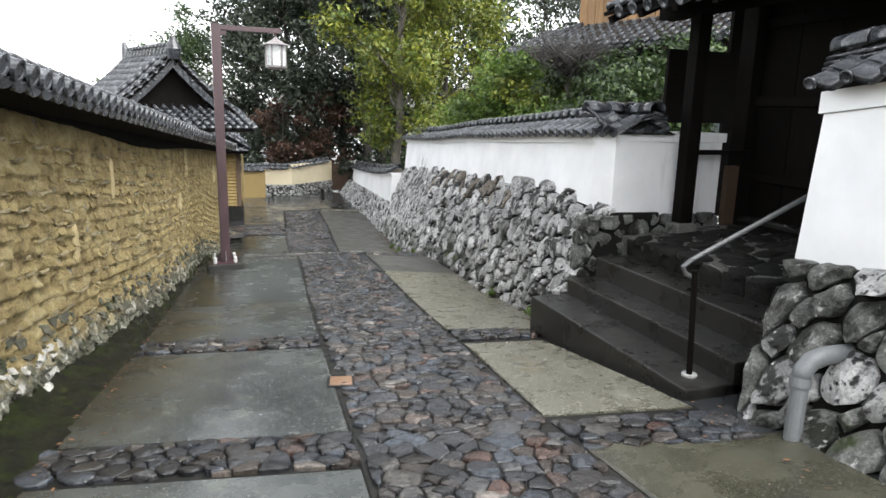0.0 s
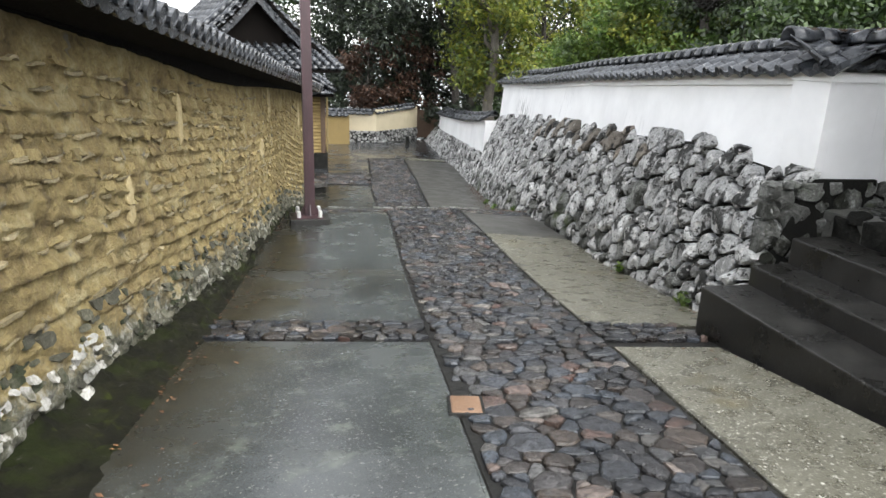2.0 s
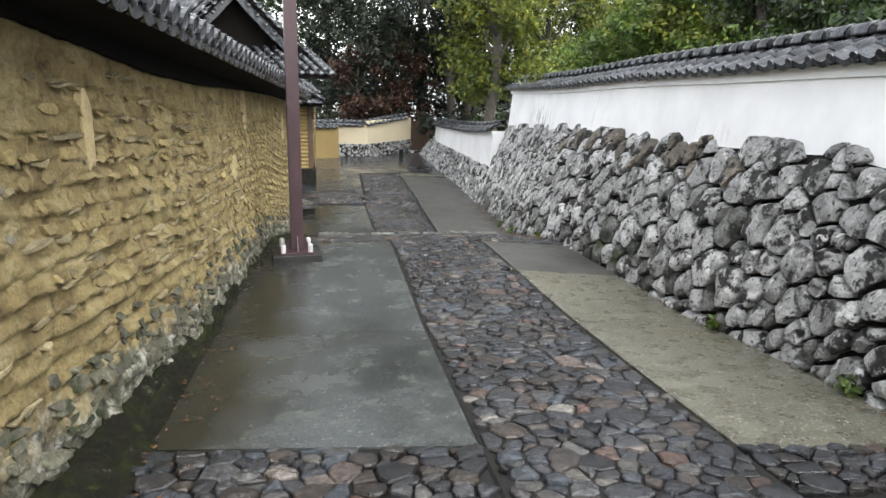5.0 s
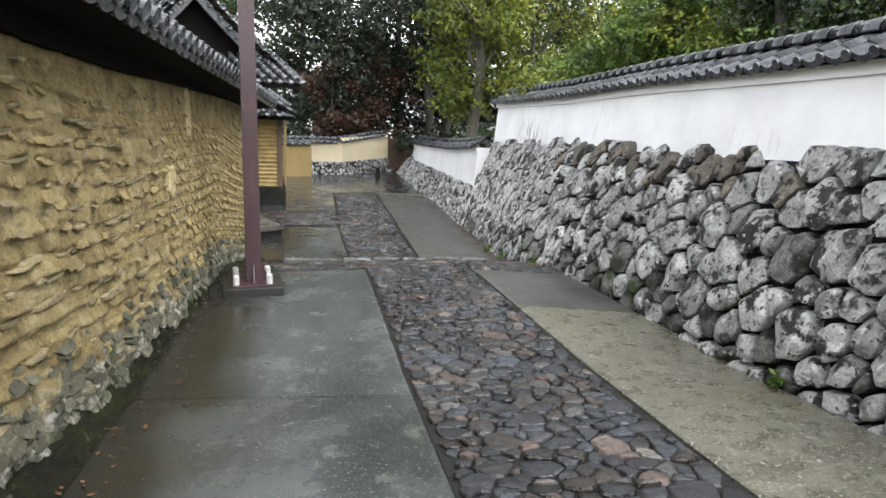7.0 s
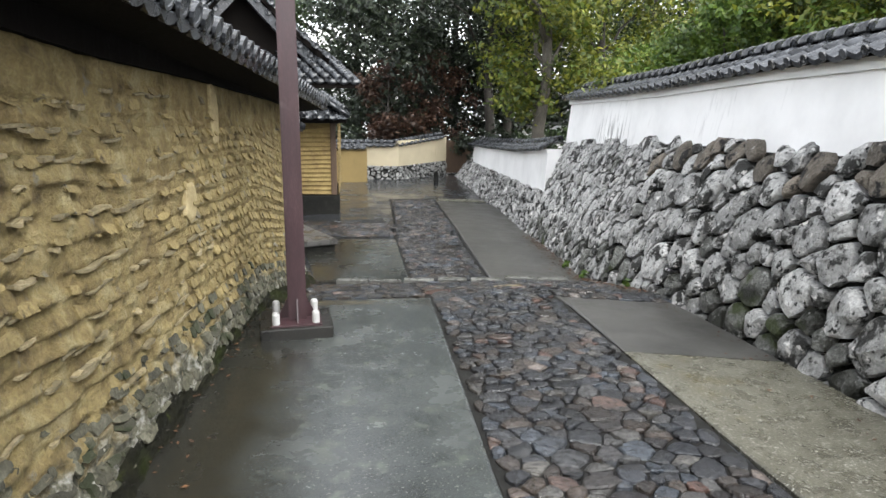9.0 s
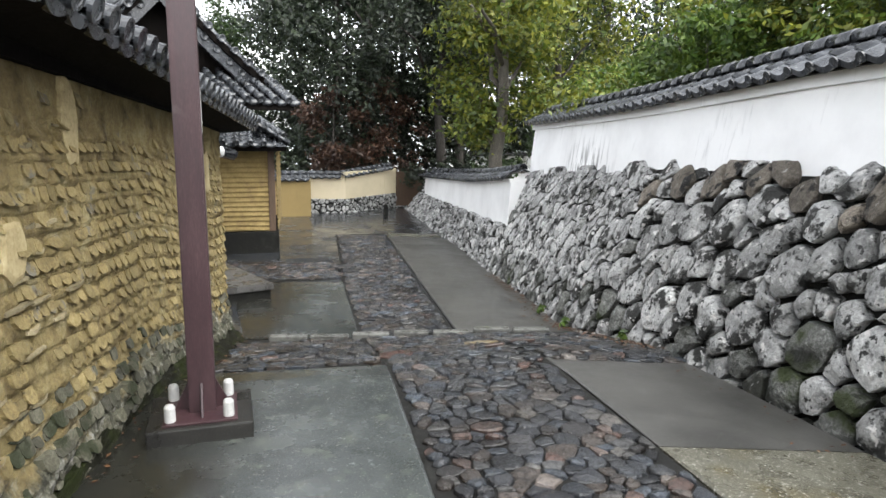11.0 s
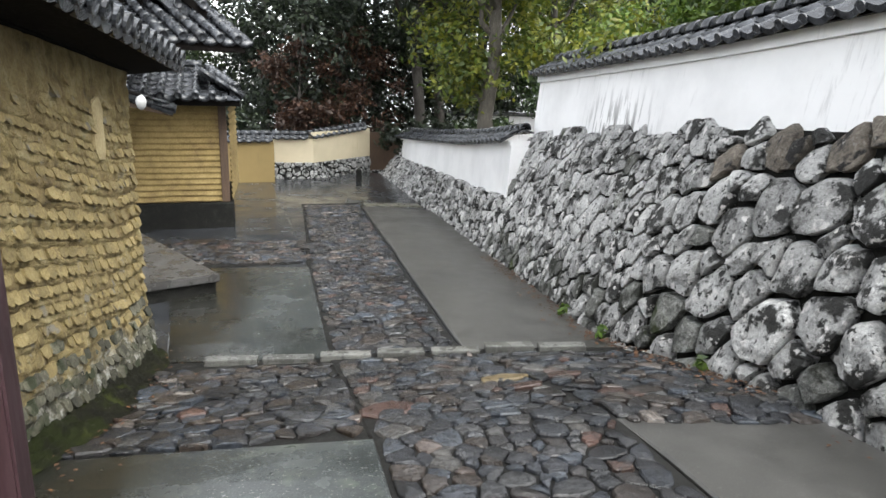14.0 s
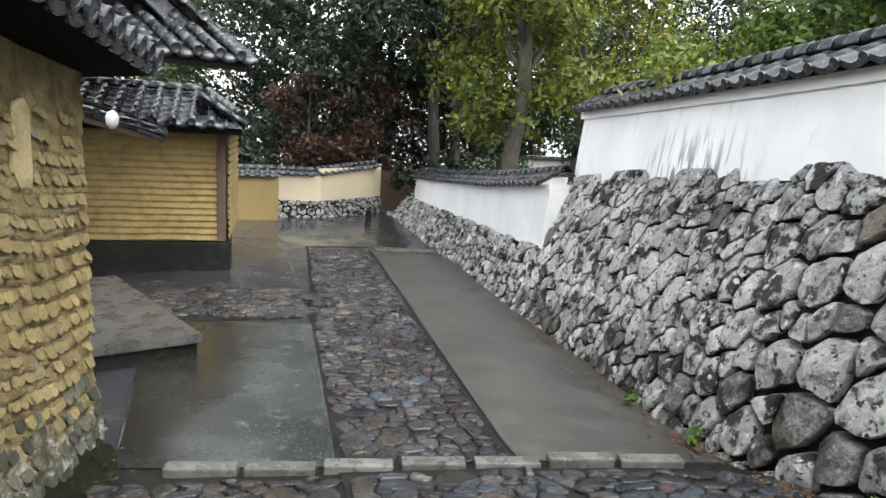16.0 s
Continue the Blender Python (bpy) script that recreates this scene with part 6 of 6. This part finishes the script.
def gz_at(x, y):
    z = line(STONE_TOP, y) if y < 19.6 else line(LOW_STONE, y) + 0.1
    x0 = top_x(y) if y < 19.7 else lx(y)
    return z - 0.04 + 0.05 * max(0, x - x0)


# turning tree with a pale trunk, behind the low wall
tree((6.42, 24.2, -1.6), 11.0, 2.4, 1.9, "tall tree with pale trunk and yellow-green leaves", L_YELLOW, M_PALEBARK, 30000, 0.085, 0.2, clumps=44, limbs=16)
tree((9.0, 26.5, -1.6), 9.0, 2.6, 2.0, "broad tree with turning yellow-green foliage", L_YELLOW, M_BARK, 13000, 0.09, 0.16, clumps=24, limbs=10)
# dark evergreens that close the lane
for x, y, h, r, lf, sz, n in ((6.9, 32.5, 15, 3.4, L_DARK, 0.15, 11000), (7.8, 33.2, 16, 3.2, L_DARK, 0.15, 10000), (4.6, 35.5, 17, 3.8, L_DARK, 0.16, 13000),
                             (3.6, 38, 14, 3.2, L_DARK, 0.16, 12000), (-1.6, 40, 7.5, 2.4, L_MID, 0.13, 7000), (10.5, 36, 15, 4.0, L_DARK, 0.17, 11000),
                             (14, 33, 12, 3.6, L_MID, 0.15, 9000), (18, 36, 13, 4.0, L_DARK, 0.17, 9000), (23, 38, 13, 4.5, L_DARK, 0.18, 8000),
                             (-1.6, 45, 9.5, 3.0, L_MID, 0.13, 9000), (-3.0, 33, 5.2, 2.2, L_MID, 0.12, 6000), (7.5, 42, 18, 4.5, L_DARK, 0.2, 9000), (2.5, 46, 15, 4.5, L_DARK, 0.2, 9000)):
    tree((x, y, -2.6), h, r, h * (0.10 if y > 34 else 0.22), "tall dark evergreen tree" if lf is L_DARK else "leafy green tree behind the walls", lf, M_BARK, int(n * 1.9), sz * 0.66, 0.22, clumps=30, limbs=8, shape=0.9)
woods = [(-30 + 2.4 * k + tgen.normal(), 58 + 4 * tgen.random(), -2 + (11 if k % 44 > 13 else 1.5) * tgen.random(), 2.2 + tgen.random(), 1.0) for k in list(range(44)) * 2]
wo = leaves("far_woods", woods, 42000, 0.24, L_DARK, None)
tagged(wo, "dense dark woods beyond the end of the lane", "woods", kind="stuff")
# rust-coloured bush and undergrowth behind the end wall
tree((2.9, 32.4, -2.6), 4.2, 1.4, 1.2, "bushy tree with dry rust-brown foliage", L_RUST, M_BARK, 5000, 0.08, 0.1, clumps=14, limbs=8)
tree((5.2, 33.4, -2.6), 4.6, 1.5, 1.0, "bushy tree with dry rust-brown foliage", L_RUST, M_BARK, 3500, 0.08, 0.1, clumps=12, limbs=6)
for x, y, r, h, lf in ((0.2, 32, 1.3, 2.4, L_DARK), (-1.8, 31.2, 1.2, 2.2, L_MID), (4.0, 34, 1.6, 2.6, L_DARK), (6.6, 30.6, 1.3, 2.0, L_DARK), (8.3, 29.4, 1.4, 2.1, L_MID), (7.0, 34.6, 2.0, 3.4, L_DARK)):
    shrub((x, y, -2.5), r, h, "dense dark undergrowth bush", lf, 3500, 0.09)
# hedge and shrubs behind the white wall
for x, y, r, h, lf, lab in ((6.9, 20.9, 1.1, 2.6, L_MID, "dark glossy evergreen shrub"), (7.0, 18.9, 1.1, 1.9, L_SHRUB, "bright yellow-green garden shrub"), (7.0, 17.2, 1.2, 2.0, L_SHRUB, "bright yellow-green garden shrub"),
                            (6.9, 15.6, 1.2, 1.7, L_SHRUB, "bright yellow-green garden shrub"), (7.6, 14.4, 1.3, 2.1, L_YELLOW, "bushy shrub with yellowing leaves"), (6.6, 13.4, 1.1, 1.5, L_SHRUB, "bright yellow-green garden shrub"),
                            (8.6, 18.8, 1.6, 3.0, L_YELLOW, "bushy shrub with yellowing leaves"), (6.9, 9.9, 1.1, 1.9, L_MID, "clipped round evergreen shrub"),
                            (7.7, 12.1, 1.25, 2.3, L_MID, "dark glossy evergreen shrub"), (7.3, 15.1, 1.3, 3.0, L_SHRUB, "bright yellow-green garden shrub"), (7.4, 17.6, 1.4, 3.1, L_YELLOW, "bushy shrub with yellowing leaves"), (7.9, 10.4, 1.2, 3.0, L_MID, "dark glossy evergreen shrub"), (6.9, 16.3, 1.0, 2.5, L_SHRUB, "bright yellow-green garden shrub"), (10.5, 21, 1.8, 3.6, L_MID, "dark glossy evergreen shrub")):
    shrub((x, y, gz_at(x, y)), r, h, lab, lf, 8000, 0.052, 13)
# bare grey tree in the garden
bare = thing("bare_tree", (7.25, 13.1, gz_at(7.25, 13.1) + 0.55), "leafless tree with fine grey twigs", "tree")
part("trunk", tube([(0, 0, -0.8), (0.05, 0, 0.8), (-0.05, 0.1, 1.6)], [0.12, 0.09, 0.07], 10), M_BARK, bare, smooth=True)
for k in range(7):
    a = k * 0.9
    part("limb", tube([(-0.05, 0.1, 1.4), (0.35 * math.cos(a), 0.35 * math.sin(a), 1.75), (0.8 * math.cos(a), 0.8 * math.sin(a), 2.0)], [0.05, 0.03, 0.012], 7), M_BARK, bare, smooth=True)
twigs = bmesh.new()
for k in range(260):
    a, e = tgen.random() * 6.28, 0.1 + 0.75 * tgen.random()
    r0, a0 = 0.7 * tgen.random(), tgen.random() * 6.28
    p0 = Vector((r0 * math.cos(a0), r0 * math.sin(a0), 1.3 + 0.5 * r0 + 0.3 * tgen.random()))
    L = 0.5 + 0.9 * tgen.random()
    p1 = p0 + Vector((math.cos(a) * math.cos(e), math.sin(a) * math.cos(e), math.sin(e) * 0.75)) * L
    mid = p0.lerp(p1, 0.5) + Vector((0, 0, 0.15 * L))
    b_ = tube([p0, mid, p1], [0.014, 0.008, 0.003], 4, False)
    me = bpy.data.meshes.new("t")
    b_.to_mesh(me)
    b_.free()
    twigs.from_mesh(me)
    bpy.data.meshes.remove(me)
part("twig_crown", twigs, M_THATCH, bare)

# ---- houses behind the garden ----
house = thing("garden_house", (7.2, 16.6, 0), "old house with tiled skirt roof and cedar-board upper floor", "house", turn=-74.9)
HL, EZ = 8.5, 2.78
part("wall", boxed((0.9, 1.0, -0.4), (HL, 6.5, EZ - 0.1)), M_BROWN, house)
for k in range(9):
    part("post", boxed((0.95 + 0.92 * k, 0.94, -0.2), (1.07 + 0.92 * k, 0.998, EZ - 0.12), 0.005), M_WOOD, house)
for k in (1, 2, 5):
    part("panel", boxed((1.09 + 0.92 * k, 0.96, 0.5), (1.85 + 0.92 * k, 0.995, EZ - 0.2), 0.004), M_SHED, house, "pale grey-blue sliding panel")
part("lintel", boxed((0.8, 0.9, EZ - 0.16), (HL, 1.06, EZ - 0.02), 0.006), M_WOOD, house)
V = [(0, 0, EZ), (HL, 0, EZ), (HL, 1.55, EZ + 0.72), (1.35, 1.55, EZ + 0.72), (0, 6.5, EZ), (1.35, 6.5, EZ + 0.72)]
V += [(x, y, z - 0.09) for x, y, z in V]
part("roof_deck", data_from("roof_deck", V, [(0, 1, 2, 3), (4, 0, 3, 5), (7, 6, 9, 8), (6, 10, 11, 9), (0, 6, 7, 1), (4, 10, 6, 0)], M_WOOD), None, house)
for k in range(22):
    part("rafter", boxed((-0.03, -0.02, -0.16), (0.03, 1.3, -0.095)), M_WOOD, house, m=pose(0.2 + 0.39 * k, 0, EZ, 24.5, 0, 0))
part("upper_wall", boxed((1.1, 1.62, EZ + 0.4), (HL, 6.4, EZ + 3.6)), M_CEDAR, house)
for k in range(27):
    part("cedar_board", boxed((1.1 + 0.27 * k, 1.57, EZ + 0.74), (1.355 + 0.27 * k, 1.615, EZ + 3.5), 0.006), M_CEDAR, house)
part("flashing", boxed((1.4, 1.5, EZ + 0.70), (HL, 1.6, EZ + 0.78), 0.01), M_KERB, house, "pale plaster strip above the skirt roof")
V = [(0.7, 0.8, EZ + 3.5), (HL, 0.8, EZ + 3.5), (HL, 7.2, EZ + 3.5), (0.7, 7.2, EZ + 3.5), (2.4, 4.0, EZ + 5.0), (HL, 4.0, EZ + 5.0)]
part("upper_roof", data_from("upper_roof", V, [(0, 1, 5, 4), (1, 2, 5), (2, 3, 4, 5), (3, 0, 4), (3, 2, 1, 0)], M_TILE), None, house)
hw = house.matrix_world
house_roof = thing("house_roof", label="grey tiled skirt roof of the garden house", category="roof", kind="structure")
up_h = hw.to_3x3() @ Vector((0, 1, 0))
barrel_roof(house_roof, [hw @ Vector((0.15, -0.04, EZ + 0.01)), hw @ Vector((HL, -0.04, EZ + 0.01))], (up_h.x, up_h.y), 6, 0.27, False, 0.465)
ridge_run(house_roof, [hw @ Vector((0, 0, EZ + 0.03)), hw @ Vector((1.4, 1.5, EZ + 0.75))], 1, True, False)
far_wall = thing("far_garden_wall", label="distant white garden wall under the trees", category="wall", kind="structure")
part("wall_face", boxed((8.6, 34.4, -2.4), (16, 34.7, -0.9)), M_WHITE, far_wall)
part("wall_coping", boxed((8.4, 34.2, -0.9), (16.2, 34.9, -0.75), 0.03), M_TILE, far_wall)

# ---- weeds at the wall feet ----
for x, y, n_, s_ in ((3.93, 14.9, 40, 0.08), (3.9, 13.5, 24, 0.06), (4.0, 15.8, 40, 0.08), (3.42, 6.75, 50, 0.12), (3.6, 8.4, 30, 0.09)):
    w_ = thing("weed", (x, y, ground_z(x, y) + 0.01), "small green weed at the wall foot", "weed", "weeds along the walls")
    leaves("foliage", [(0, 0, 0.05, s_ * 0.7, 0.7), (0.05, 0.06, 0.08, s_ * 0.5, 0.8)], n_, 0.035, L_SHRUB, w_)
    part("stem", tube([(0, 0, -0.03), (0.02, 0.02, 0.08)], [0.006, 0.003], 5), M_BARK, w_)

# ---- fallen leaves ----
litter = []
for k in range(420):
    y = tgen.random() ** 1.3 * 16
    if tgen.random() < 0.7:
        x = line(SLAB_L, y) + abs(tgen.normal()) * 0.14 - 0.02
    else:
        x = line(FOOT_R, y) - abs(tgen.normal()) * 0.18 - 0.12 if y > 6 or tgen.random() < 0.4 else 2.75 - abs(tgen.normal()) * 0.1
    if 5.9 > y > 3.3 and x > 2.86:
        x = 2.8
    s, a = 0.009 + 0.015 * tgen.random(), tgen.random() * 6.28
    z = ground_z(x, y) + 0.012
    ca, sa = math.cos(a) * s, math.sin(a) * s
    litter.append(([(x - ca, y - sa, z), (x + sa * 0.5, y - ca * 0.5, z + 0.004), (x + ca, y + sa, z + 0.006 * tgen.random()), (x - sa * 0.5, y + ca * 0.5, z + 0.003)], [(0, 1, 2, 3)]))
for k in range(420):
    y = 12.8 + 6.5 * tgen.random()
    x = line(FOOT_R, y) - 0.02 - abs(tgen.normal()) * 0.13
    s, a = 0.012 + 0.022 * tgen.random(), tgen.random() * 6.28
    z = ground_z(x, y) + 0.016
    ca, sa = math.cos(a) * s, math.sin(a) * s
    litter.append(([(x - ca, y - sa, z), (x + sa * 0.5, y - ca * 0.5, z + 0.004), (x + ca, y + sa, z + 0.008 * tgen.random()), (x - sa * 0.5, y + ca * 0.5, z + 0.003)], [(0, 1, 2, 3)]))
V, F = joined(*litter)
tagged(new("fallen_leaves", data_from("fallen_leaves", V, F, M_LEAFDRY)), "scattered brown fallen leaves on wet paving", "leaves", kind="stuff")

# ---- small pieces last ----
for nm, me, m, par in LATE:
    part(nm, me, None, par, m=m)
pieces("tile_shard", SHARDS, M_SHARD, wall_left, 300, "tile_shards", False)
pieces("stone", [(v, f) for _, v, f in ROCKS], M_ROCK, wall_right, 300, "stones", False)
pieces("stone", [(v, f) for _, v, f in BROWNS], M_ROCKBR, wall_right, 90, "brown_stones", False)
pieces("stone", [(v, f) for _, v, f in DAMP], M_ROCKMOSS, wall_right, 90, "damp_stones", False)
pieces("stone", [(v, f) for _, v, f in ROCKS_C[::4]], M_ROCK, near_wall, 60, "stones", False)
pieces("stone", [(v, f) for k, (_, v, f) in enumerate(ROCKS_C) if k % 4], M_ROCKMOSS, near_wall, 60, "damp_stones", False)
pieces("stone", [(v, f) for _, v, f in ROCKS_B], M_ROCK, low_wall, 120, "stones", False)
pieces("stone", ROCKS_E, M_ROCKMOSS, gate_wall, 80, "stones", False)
pieces("stone", ROCKS_D, M_ROCK, end_wall, 60, "stones", False)
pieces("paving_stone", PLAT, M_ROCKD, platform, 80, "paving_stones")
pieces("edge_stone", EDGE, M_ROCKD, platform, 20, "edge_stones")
pieces("cobble", COBBLES, M_COBBLE, pavement, 300, "cobbles", False)
